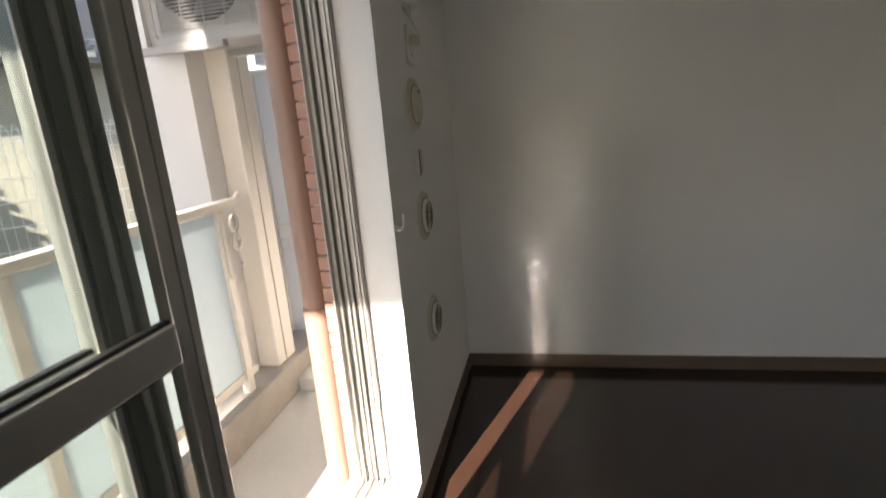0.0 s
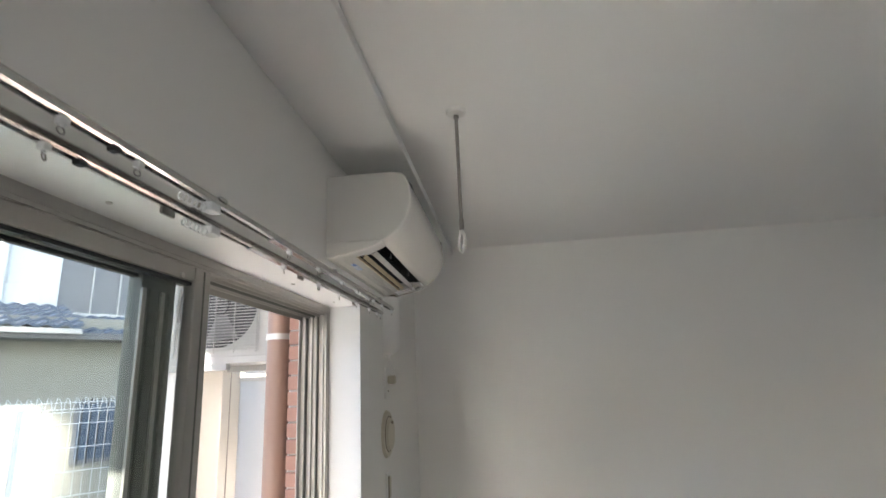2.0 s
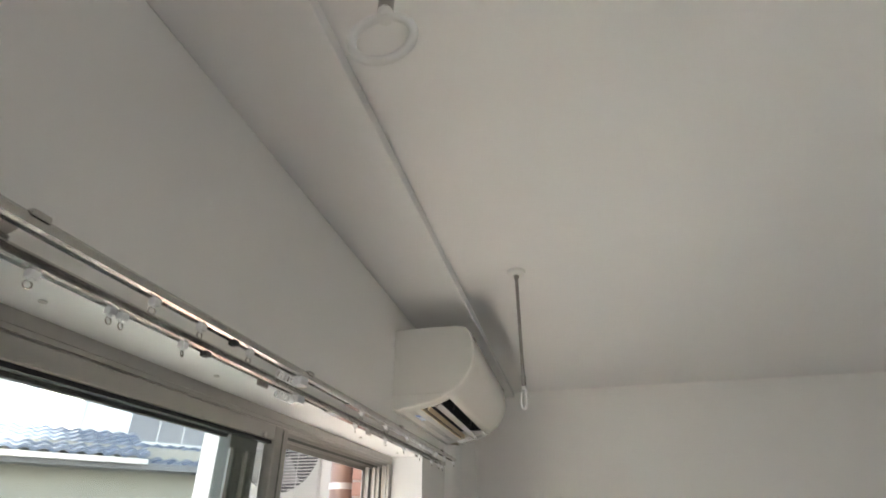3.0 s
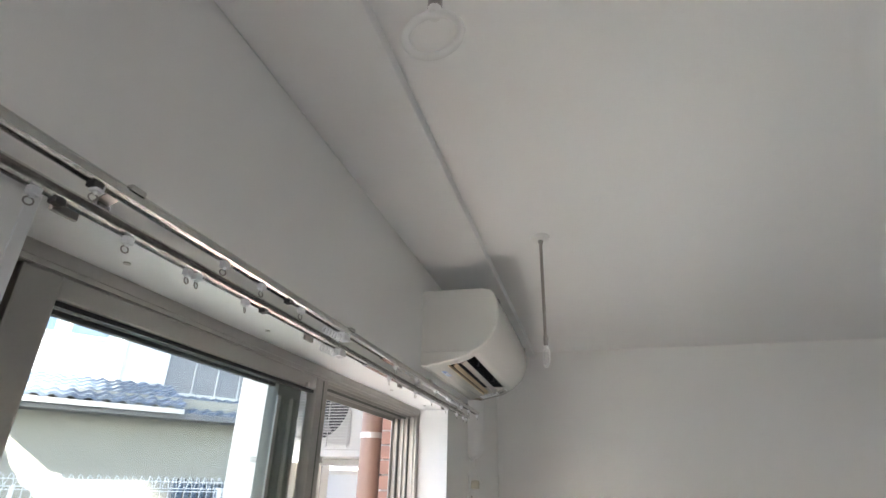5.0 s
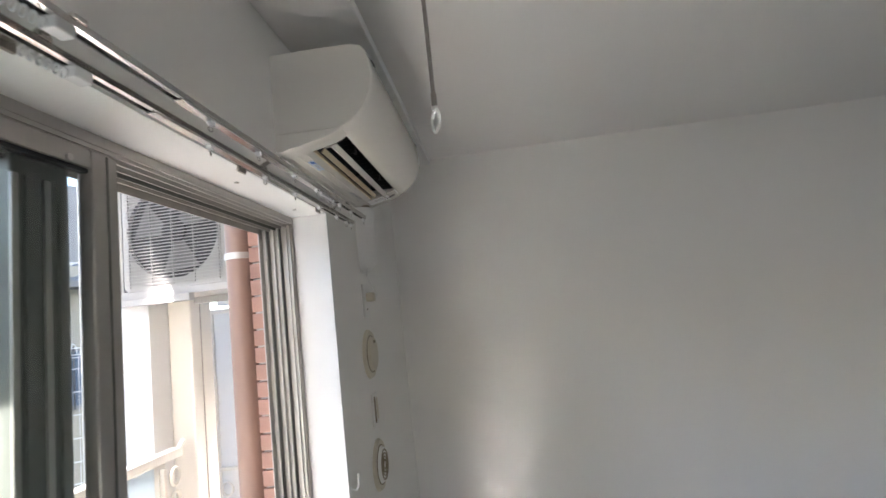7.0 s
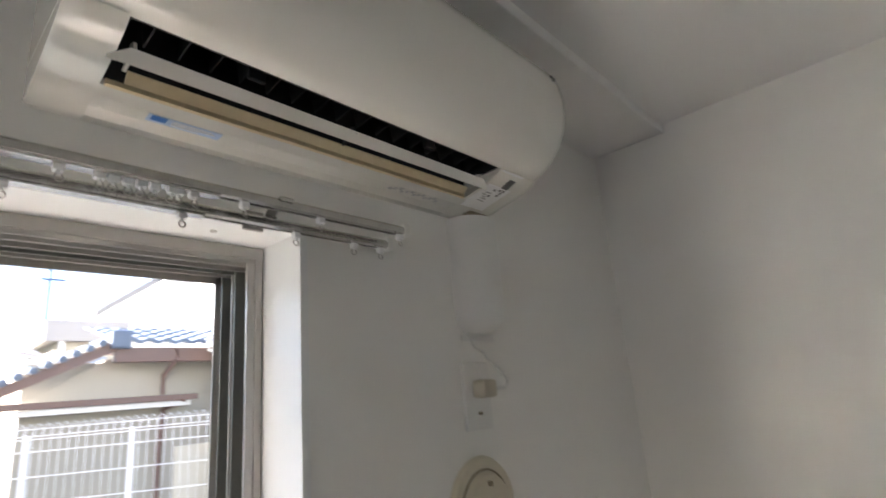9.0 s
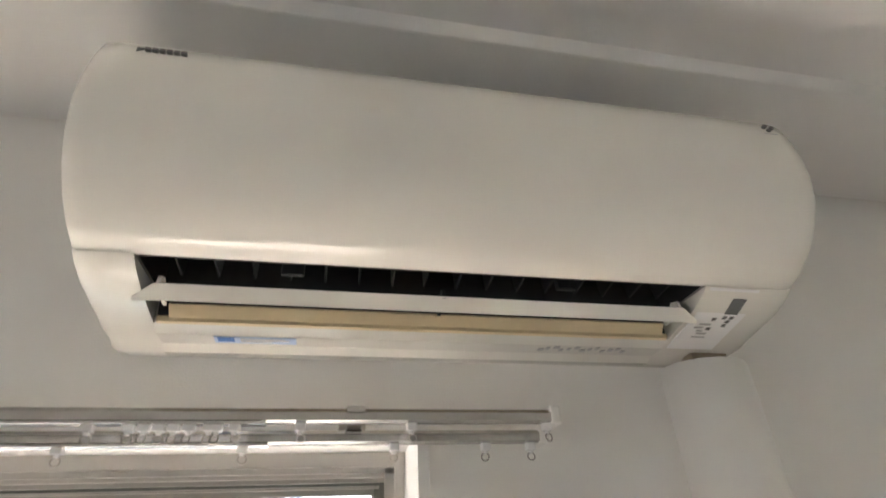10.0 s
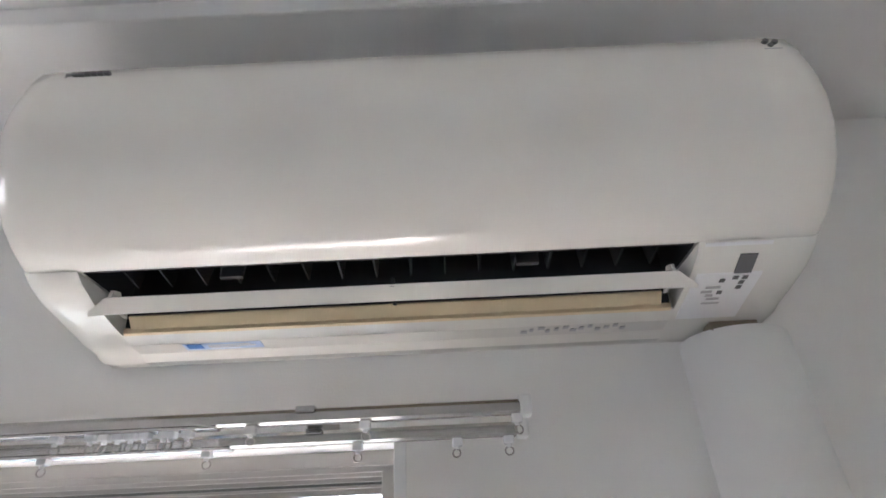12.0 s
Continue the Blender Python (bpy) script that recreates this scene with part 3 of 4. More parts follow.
# ---- drying-pole hangers on the ceiling ----
def hanger(x, y, dx, dy, end, turn):
    h = root("drying_pole_hanger", (x, y, H), "steel rod with a white plastic ring, fixed to the ceiling", "drying hanger", "ceiling hangers")
    part("ceiling_rose", loft(bmesh.new(), [[(x + r * math.cos(a), y + r * math.sin(a), z) for a in (2 * math.pi * i / 28 for i in range(28))] for r, z in ((0.030, H), (0.030, H - 0.004), (0.026, H - 0.010), (0.012, H - 0.014))]), PLASTIC, h, smooth=True)
    a, b = Vector((x, y, H - 0.012)), Vector((x + dx, y + dy, end))
    part("rod", rod(bmesh.new(), a, b, 0.0052, 14), STEELROD, h, smooth=True)
    part("nut", rod(bmesh.new(), a - Vector((0, 0, 0.012)), a, 0.008, 8), STEELROD, h)
    w = (b - a).normalized()
    part("ferrule", rod(bmesh.new(), b - w * 0.026, b + w * 0.004, 0.0072, 14), STEELROD, h, smooth=True)
    part("neck", rod(bmesh.new(), b, b + w * 0.014, 0.007, 14), PLASTIC, h, smooth=True)
    part("ring", ring(bmesh.new(), b + w * 0.040, (math.cos(turn), math.sin(turn), 0.0), 0.027, 0.0042, 36, 10), PLASTIC, h, "white plastic ring", smooth=True)


hanger(0.43, -1.61, -0.006, 0.045, 2.03, 0.40)
hanger(0.43, -2.81, 0.0, -0.015, 2.055, 1.65)

# ---- balcony ----
SLAB_Y = -3.65
solid("balcony_floor", box(-1.05, -0.25, -6.5, 1.2, -0.14, -0.02), CONCRETE, "pale stained concrete balcony floor", "balcony floor", kind="structure")
solid("balcony_kerb", box(-1.12, -0.90, -6.5, 1.2, -0.02, 0.17, 0.01), KERBDIRT, "dirty concrete kerb under the railing", "kerb", kind="structure")
solid("kerb_block", box(-0.905, -0.78, -0.30, -0.16, -0.02, 0.06, 0.01), CONCRETE, "small concrete block by the kerb", "block")
solid("balcony_ceiling", box(-1.25, -0.25, SLAB_Y, 1.2, 2.62, 2.8), EXTWHITE, "white painted slab above the balcony", "balcony ceiling", kind="structure")
solid("facade_upper", box(-0.25, -0.10, -9.0, 1.2, H + 0.12, 6.0), EXTWHITE, "upper storey wall of the building", "wall", kind="structure")
solid("roof_slab", box(-0.25, ROOM_X + 0.2, -9.0, 1.2, 5.9, 6.0), EXTWHITE, "roof of the building", "roof", kind="structure")

railing = root("balcony_railing", (-0.98, -2.0, 0.17), "cream aluminium railing with frosted panels", "railing")
part("top_rail", box(-1.0, -0.94, -6.4, -0.50, 1.045, 1.085, 0.008), RAILCREAM, railing)
part("bottom_rail", box(-0.985, -0.955, -6.4, -0.55, 0.235, 0.275, 0.004), RAILCREAM, railing)
for y in (-0.66, -1.62, -2.58, -3.54, -4.5, -5.46):
    part("post", box(-0.985, -0.945, y, y + 0.045, 0.17, 1.045, 0.004), RAILCREAM, railing)
    part("panel", box(-0.974, -0.966, y - 0.915, y, 0.275, 1.045), FROST, railing, "frosted panel")
arm = root("pole_bracket", (-0.93, -0.64, 0.75), "cream laundry-pole bracket with two open rings", "laundry bracket")
part("arm", box(-0.945, -0.928, -0.655, -0.632, 0.74, 1.03, 0.004), RAILCREAM, arm)
part("ring", ring(bmesh.new(), (-0.915, -0.60, 0.985), (1, 0.1, 0), 0.034, 0.007, 24, 8), RAILCREAM, arm, smooth=True)
part("ring", ring(bmesh.new(), (-0.915, -0.60, 0.895), (1, 0.1, 0), 0.030, 0.007, 24, 8), RAILCREAM, arm, smooth=True)
part("tail", tube(bmesh.new(), [(-0.915, -0.60, 0.86), (-0.915, -0.585, 0.80), (-0.915, -0.60, 0.765)], 0.007, 8), RAILCREAM, arm, smooth=True)
part("tip", rod(bmesh.new(), (-0.955, -0.505, 1.08), (-0.955, -0.47, 1.105), 0.010, 10), RAILCREAM, arm)

col = root("balcony_column", (-1.2, -0.35, -0.02), "white painted column at the balcony edge", "column", kind="structure")
part("shaft", box(-1.40, -1.06, -0.52, -0.20, -1.2, 2.62), EXTWHITE, col)
part("post_cover", box(-1.06, -0.945, -0.385, -0.205, 0.17, 2.62, 0.008), RAILCREAM, col)
part("cover_seam", box(-0.947, -0.942, -0.31, -0.304, 0.18, 1.75), KERBDIRT, col)

screen = root("balcony_screen", (-0.7, 0.1, -0.02), "white partition board in a cream frame", "partition")
part("frame", box(-1.13, -1.105, 0.085, 0.115, -0.02, 1.70, 0.004), RAILCREAM, screen)
part("frame", box(-0.285, -0.26, 0.085, 0.115, -0.02, 1.70, 0.004), RAILCREAM, screen)
part("frame", box(-1.105, -0.285, 0.085, 0.115, 1.675, 1.70, 0.004), RAILCREAM, screen)
part("frame", box(-1.105, -0.285, 0.080, 0.115, 0.815, 0.835, 0.004), RAILCREAM, screen)
part("board", box(-1.105, -0.285, 0.095, 0.105, 0.835, 1.675), EXTWHITE, screen)
part("board", box(-1.105, -0.285, 0.095, 0.105, 0.0, 0.815), EXTWHITE, screen)
part("ring_pull", ring(bmesh.new(), (-1.07, 0.085, 0.72), (0.2, 1, 0), 0.035, 0.006, 20, 8), RAILCREAM, screen)
solid("neighbour_wall", box(-0.9, -0.25, 1.2, 1.35, -1.2, 6.0), EXTWHITE, "white wall beyond the partition", "wall", kind="structure")
solid("screen_lintel", box(-1.06, -0.25, 0.06, 0.14, 1.72, 1.86), EXTWHITE, "white beam above the partition", "beam", kind="structure")

dp = root("drain_pipe", (-0.36, -1.02, -0.02), "pinkish-brown plastic drainpipe by the window", "drainpipe")
part("pipe", rod(bmesh.new(), (-0.36, -1.02, -0.02), (-0.36, -1.02, 2.62), 0.044, 28), PIPE, dp, smooth=True)
part("socket", rod(bmesh.new(), (-0.36, -1.02, 0.0), (-0.36, -1.02, 0.72), 0.047, 28), PIPE, dp, smooth=True)
part("foot_ring", rod(bmesh.new(), (-0.36, -1.02, -0.02), (-0.36, -1.02, 0.005), 0.062, 28), KERBDIRT, dp, smooth=True)
for z in (1.80, 0.72):
    part("band", rod(bmesh.new(), (-0.36, -1.02, z), (-0.36, -1.02, z + 0.022), 0.0485, 28), ALULIGHT if z > 1 else PIPE, dp, smooth=True)
part("band_bolt", rod(bmesh.new(), (-0.36, -1.02, 1.81), (-0.26, -0.98, 1.81), 0.006, 8), ALULIGHT, dp)
part("wall_bolt", rod(bmesh.new(), (-0.38, -0.90, 1.67), (-0.25, -0.90, 1.67), 0.012, 8), RUBBER, dp)

# ---- outdoor unit hung under the slab ----
OX0, OX1, OY, OZ0, OZ1 = -1.12, -0.42, -0.59, 1.765, 2.33
ou = root("outdoor_unit", (-0.77, -0.45, OZ0), "ivory outdoor air-conditioning unit hung under the slab", "outdoor unit")
bm = bmesh.new()
CX, CZ, CR = -0.885, 2.035, 0.215
part("casing", box(OX0, OX1, OY + 0.03, OY + 0.29, OZ0, OZ1, 0.012), UNIT, ou)
bm = bmesh.new()
N = 48
inner_, outer_ = [], []
for i in range(N):
    a = 2 * math.pi * i / N
    c, s = math.cos(a), math.sin(a)
    k = min((OX1 - CX if c > 0 else CX - OX0) / max(abs(c), 1e-6), (OZ1 - CZ if s > 0 else CZ - OZ0) / max(abs(s), 1e-6))
    inner_.append((CX + CR * c, CZ + CR * s))
    outer_.append((CX + k * c, CZ + k * s))
loft(bm, [[(x, OY + 0.05, z) for x, z in inner_], [(x, OY, z) for x, z in inner_], [(x, OY, z) for x, z in outer_], [(x, OY + 0.032, z) for x, z in outer_]], True)
bm.faces.ensure_lookup_table()
for f in [f for f in bm.faces if len(f.verts) > 4]:
    bm.faces.remove(f)
part("front_plate", bm, UNIT, ou)
fan = part("fan_recess", rod(bmesh.new(), (CX, OY + 0.024, CZ), (CX, OY + 0.0295, CZ), CR + 0.002, 48), FANDARK, ou)
part("fan_hub", rod(bmesh.new(), (CX, OY + 0.008, CZ), (CX, OY + 0.024, CZ), 0.055, 24), FANDARK, fan)
for i in range(3):
    a = 2.1 * i + 0.4
    bm = bmesh.new()
    vs = [bm.verts.new((CX + r * math.cos(a + t), OY + 0.022 - d, CZ + r * math.sin(a + t))) for r, t, d in ((0.05, 0, 0.008), (0.19, -0.2, 0.004), (0.2, 0.7, 0), (0.05, 0.9, 0))]
    bm.faces.new(vs)
    bmesh.ops.solidify(bm, geom=bm.faces[:], thickness=0.003)
    part("blade", bm, SHUTTER, fan)
z = OZ0 + 0.04
while z < OZ1 - 0.03:
    part("louvre", box(OX0 + 0.02, -0.655, OY - 0.014, OY - 0.006, z, z + 0.0035), UNIT, ou)
    z += 0.0145
for x in (-1.09, -0.985, -0.885, -0.785, -0.67):
    part("grille_bar", box(x, x + 0.0025, OY - 0.008, OY - 0.003, OZ0 + 0.03, OZ1 - 0.03), UNIT, ou)
part("base_pan", box(OX0 - 0.005, OX1 + 0.005, OY - 0.006, OY + 0.30, OZ0 - 0.018, OZ0 + 0.016, 0.004), UNIT, ou)
fr_ = root("unit_hanger_frame", (-0.77, -0.45, 1.70), "galvanised steel frame carrying the outdoor unit", "support frame")
part("channel", box(-1.2, -0.80, OY - 0.03, OY + 0.01, 1.715, 1.747, 0.004), UNIT, fr_)
part("channel", box(-1.2, -0.34, OY + 0.24, OY + 0.28, 1.715, 1.747, 0.004), UNIT, fr_)
part("cross_bar", box(-1.19, -1.15, OY, OY + 0.25, 1.725, 1.747, 0.003), UNIT, fr_)
for x in (-1.19, -0.385):
    for y in (OY + 0.06, OY + 0.26):
        part("drop_rod", box(x, x + 0.03, y - 0.015, y + 0.015, 1.74, 2.62), UNIT, fr_)
part("side_plate", box(-1.20, -1.192, OY + 0.02, OY + 0.29, 1.73, 2.45), EXTWHITE, fr_)

# ---- ground and fence ----
solid("ground", box(-3000, 3000, -3000, 3000, -1.4, -1.2), GROUND, "pale grey asphalt ground", "ground", kind="structure")
A38 = radians(38)
U, NRM = Vector((math.sin(A38), math.cos(A38), 0)), Vector((math.cos(A38), -math.sin(A38), 0))


def slant(bm, origin, u0, u1, n0, n1, z0, z1, bevel=0.0):
    """A box along the slanting line through origin: along it, out of it and up."""
    b = box(u0, u1, n0, n1, 0, 1, bevel)
    for v in b.verts:
        p = Vector(origin) + U * v.co.x + NRM * v.co.y
        v.co = Vector((p.x, p.y, z0 + (z1 - z0) * v.co.z))
    bmesh.ops.recalc_face_normals(b, faces=b.faces)
    me = bpy.data.meshes.new("tmp")
    b.to_mesh(me)
    b.free()
    bm.from_mesh(me)
    bpy.data.meshes.remove(me)
    return bm


F0 = Vector((-4.454, 1.967, 0))
fence = root("mesh_fence", (F0.x, F0.y, 0.1), "white welded-wire fence with looped top edge", "fence")
solid("fence_wall", slant(bmesh.new(), F0, -8, 1.35, -0.08, 0.08, -1.2, 0.12), CONCRETE, "low concrete wall under the fence", "low wall", kind="structure")
for i in range(-8, 2):
    part("post", slant(bmesh.new(), F0, i * 1.0 - 0.022, i * 1.0 + 0.022, -0.06, -0.016, 0.1, 1.54), FENCEWHITE, fence)
u, k = -7.8, 0
wire_me = None
while u < 1.27:
    p = F0 + U * u
    q = [Vector((p.x, p.y, z)) + NRM * o for z, o in ((0.12, 0), (1.50, 0), (1.545, 0.03), (1.60, 0.0), (1.655, -0.03))]
    s = U * 0.03
    q[2], q[3], q[4] = q[2] + s * 0.3, q[3] + s * 0.8, q[4] + s * 1.2
    bm = tube(bmesh.new(), [*q, q[4] + U * 0.03 - Vector((0, 0, 0.03)), q[4] + U * 0.045 - Vector((0, 0, 0.12))], 0.0042, 4)
    part("wire", bm, FENCEWHITE, fence)
    u += 0.084
for z in (0.2, 0.42, 0.66, 0.90, 1.14, 1.38, 1.50, 1.53, 1.60):
    part("cross_wire", slant(bmesh.new(), F0, -7.8, 1.27, 0.002, 0.010, z - 0.004, z + 0.004), FENCEWHITE, fence)

# ---- house with the grey shutters ----
W0, S0 = Vector((-5.754, 3.298, 0)), Vector((-7.054, 4.63, 0))
house = root("house", (W0.x, W0.y, -1.2), "cream two-storey house with wavy tiled eaves", "house")
part("wall", slant(bmesh.new(), W0, -1.75, 1.56, -3.0, 0, -1.2, 2.75), HOUSEWALL, house)
part("soffit", slant(bmesh.new(), W0, -1.9, 1.75, 0.0, 0.38, 2.42, 2.50), HOUSEGREY, house)
part("gutter", slant(bmesh.new(), W0, -1.9, 0.45, 0.36, 0.45, 2.48, 2.55, 0.02), ALULIGHT, house)


def tiled_roof(name, parent, origin, u0, u1, n_low, n_high, z_low, z_high, pitch=0.2):
    """A sloping roof of wavy tiles in overlapping courses, as one mesh for each course."""
    rows = 6
    for r in range(rows):
        bm = bmesh.new()
        steps = int((u1 - u0) / pitch) * 6
        secs = []
        for i in range(steps + 1):
            uu = u0 + (u1 - u0) * i / steps
            w = 0.022 * math.sin(2 * math.pi * uu / pitch)
            pts = []
            for f, lift in ((r / rows, 0.035), ((r + 1) / rows, 0.0), ((r + 1) / rows, -0.04), (r / rows, -0.015)):
                n, zz = n_low + (n_high - n_low) * f, z_low + (z_high - z_low) * f + lift + w
                pts.append(Vector(origin) + U * uu + NRM * n + Vector((0, 0, zz)))
            secs.append(pts)
        loft(bm, secs)
        part("tile_course", bm, TILE, parent, smooth=True)


tiled_roof("roof", house, W0, -1.9, 0.45, 0.45, -1.28, 2.58, 3.10)
tiled_roof("roof", house, W0, 0.45, 1.75, 0.30, -1.28, 2.50, 2.95)
part("upper_wall", slant(bmesh.new(), S0, -3.0, 0.0, -3.0, 0, 2.6, 5.6), EXTWHITE, house)
part("return_wall", slant(bmesh.new(), S0, -0.62, 0.2, 0.0, 0.04, 2.9, 5.6), EXTWHITE, house)
shut = part("shutter", slant(bmesh.new(), S0, 0.2, 1.9, -0.4, 0.0, 2.6, 4.4), SHUTTER, house, "grey louvred shutter box")
for i in range(4):
    part("rod", slant(bmesh.new(), S0, 0.67 + i * 0.42, 0.69 + i * 0.42, 0.0, 0.03, 3.05, 4.4), ALULIGHT, shut)
part("lower_bar", slant(bmesh.new(), S0, 0.2, 1.9, 0.0, 0.05, 3.02, 3.07), ALULIGHT, shut)
part("down_pipe", slant(bmesh.new(), S0, -0.60, -0.52, 0.04, 0.11, 2.9, 5.6, 0.02), ALULIGHT, house)
for ua, ub in ((-2.35, -1.60), (-1.46, -0.80)):
    w = part("window", slant(bmesh.new(), S0, ua, ub, -0.05, 0.04, 3.80, 5.0), ALULIGHT, house)
    part("pane", slant(bmesh.new(), S0, ua + 0.05, ub - 0.05, 0.035, 0.045, 3.86, 4.94), DARKPANE, w)
w = part("grille_window", slant(bmesh.new(), W0, 0.55, 1.40, -0.05, 0.02, 0.80, 1.62), SHUTTER, house, "dark barred ground-floor window")
part("pane", slant(bmesh.new(), W0, 0.60, 1.35, 0.015, 0.025, 0.85, 1.57), DARKPANE, w)
for i in range(8):
    part("bar", slant(bmesh.new(), W0, 0.62 + i * 0.1, 0.64 + i * 0.1, 0.06, 0.08, 0.80, 1.64), FANDARK, w)

# ---- neighbouring house with brown eaves ----
h2 = root("house", (-8.5, 0.6, -1.2), "cream neighbouring house with brown eaves and blue-grey tiles", "house")
part("wall", box(-11.5, -7.3, -0.32, 2.15, -1.2, 2.35), HOUSEWALL, h2)
part("upper_wall", loft(bmesh.new(), [[(-7.28, -0.3, 1.9), (-7.28, 2.15, 1.9), (-7.28, 2.15, 2.4), (-7.28, 0.55, 2.4)], [(-11, -0.3, 1.9), (-11, 2.15, 1.9), (-11, 2.15, 2.4), (-11, 0.55, 2.4)]]), HOUSEWALL, h2)
part("fascia", box(-7.1, -6.98, 0.55, 2.6, 2.33, 2.52, 0.01), HOUSEBROWN, h2)
part("soffit", box(-7.4, -7.0, 0.55, 2.6, 2.46, 2.50), HOUSEBROWN, h2)
rk = loft(bmesh.new(), [[(-7.0, -0.6, 1.93), (-7.0, 0.57, 2.48), (-7.0, 0.57, 2.62), (-7.0, -0.62, 2.05)], [(-7.12, -0.6, 1.93), (-7.12, 0.57, 2.48), (-7.12, 0.57, 2.62), (-7.12, -0.62, 2.05)]])
part("rake_board", rk, HOUSEBROWN, h2)
for i in range(9):
    y, z = -0.55 + i * 0.135, 2.12 + i * 0.064
    part("verge_tile", rod(bmesh.new(), (-6.96, y, z), (-7.4, y, z + 0.03), 0.045, 8), TILE, h2)
for c in range(5):
    bm = bmesh.new()
    secs = []
    for i in range(61):
        y = 0.52 + i * 0.036
        w = 0.02 * math.sin(2 * math.pi * y / 0.22)
        x, z = -6.95 - c * 0.3, 2.60 + c * 0.075
        secs.append([(x, y, z + w + 0.03), (x - 0.32, y, z + w + 0.075), (x - 0.32, y, z + w + 0.04), (x, y, z + w - 0.02)])
    part("tile_course", loft(bm, secs), TILE, h2, smooth=True)
part("ridge_end", box(-7.05, -6.93, 0.48, 0.72, 2.50, 2.74, 0.03), TILE, h2)
g = part("gutter", box(-7.0, -6.88, -0.74, 1.57, 1.81, 1.885, 0.012), HOUSEBROWN, h2)
part("awning", box(-7.3, -6.95, -0.7, 1.5, 1.74, 1.80), EXTWHITE, h2)
part("down_pipe", tube(bmesh.new(), [(-6.98, 1.30, 2.50), (-6.98, 1.30, 2.36), (-7.15, 1.20, 2.15), (-7.15, 1.20, 1.9)], 0.035, 8), HOUSEBROWN, h2)
part("down_pipe", tube(bmesh.new(), [(-6.95, 1.42, 1.82), (-7.15, 1.22, 1.70), (-7.2, 1.21, 1.2), (-7.2, 1.21, -1.2)], 0.035, 8), HOUSEBROWN, h2)
part("door", box(-7.32, -7.28, 1.45, 1.95, -1.0, 1.2), VENTCREAM, h2)
b3 = root("house", (-15, 1.8, -1.2), "distant cream house with a flat roof", "house")
part("wall", box(-17, -14, 1.25, 2.6, -1.2, 3.45), HOUSEWALL, b3)
part("roof", box(-17.2, -13.8, 1.0, 2.7, 3.45, 3.92), SHUTTER, b3)
part("window", box(-14.0, -13.96, 1.55, 2.3, 2.3, 3.1), DARKPANE, b3)
part("rail", rod(bmesh.new(), (-13.9, 1.35, 2.3), (-13.9, 1.35, 4.0), 0.06, 8), EXTWHITE, b3)
b4 = root("house", (-15, 6.0, -1.2), "distant gabled house with a grey verge", "house")
part("wall", loft(bmesh.new(), [[(x, 2.42, -1.2), (x, 9.0, -1.2), (x, 9.0, 5.19), (x, 5.37, 6.44), (x, 2.42, 4.29)] for x in (-14.2, -19)]), EXTWHITE, b4)
part("verge", loft(bmesh.new(), [[(x, 1.97, 4.21), (x, 5.37, 6.69), (x, 5.37, 6.47), (x, 1.97, 4.01)] for x in (-13.9, -14.3)]), HOUSEGREY, b4, "dark grey verge board")

# ---- unseen block added to the south-west, to cast shade on the house ----
blk = root("shade_block", (-11.0, -19.8, -1.2), "unseen block added to cast the slanting shade on the house", "apartment building")
BE, BN, BP = Vector((-0.363, 0.932, 0)), Vector((0.932, 0.363, 0)), Vector((-13.10, -20.60, 0))


def turned(e0, e1, n0, n1, z0, z1):
    """A box in the block's own directions, along its edge and across."""
    b = box(e0, e1, n0, n1, z0, z1)
    for v in b.verts:
        p = BP + BE * v.co.x + BN * v.co.y
        v.co = Vector((p.x, p.y, v.co.z))
    bmesh.ops.recalc_face_normals(b, faces=b.faces)
    return b


part("wall", turned(-3.5, 3.0, 2.6, 4.6, -1.2, 19.54), HOUSEWALL, blk, "lower part of the added shade block, set back")
part("upper_wall", turned(-3.5, 3.0, 0.0, 4.6, 19.54, 25.2), HOUSEWALL, blk, "upper part of the added block, whose edge casts the shade")
part("roof", turned(-3.6, 3.1, -0.1, 4.7, 25.2, 25.5), SHUTTER, blk)
for fl in range(9):
    for e in (-2.8, -0.6, 1.4):
        n = 2.6 if fl < 7 else 0.0
        w = part("window", turned(e, e + 1.2, n - 0.04, n + 0.02, 0.4 + fl * 2.7, 1.7 + fl * 2.7), ALULIGHT, blk)
        part("pane", turned(e + 0.06, e + 1.14, n - 0.05, n - 0.035, 0.46 + fl * 2.7, 1.64 + fl * 2.7), DARKPANE, w)

# ---- railway, tower and wires ----
train = root("train", (-35, -5.4, -1.2), "pale green and blue railway carriages", "train")
TD = Vector((-38, 3.0, 0)).normalized()
TN = Vector((-TD.y, TD.x, 0))
if TN.y < 0:
    TN = -TN


def along(bm, s0, s1, n0, n1, z0, z1, bevel=0.0):
    b = box(s0, s1, n0, n1, z0, z1, bevel)
    o = Vector((-16.1, -6.9, 0))
    for v in b.verts:
        v.co = o + TD * v.co.x + TN * v.co.y + Vector((0, 0, v.co.z))
    bmesh.ops.recalc_face_normals(b, faces=b.faces)
    me = bpy.data.meshes.new("tmp")
    b.to_mesh(me)
    b.free()
    bm.from_mesh(me)
    bpy.data.meshes.remove(me)
    return bm


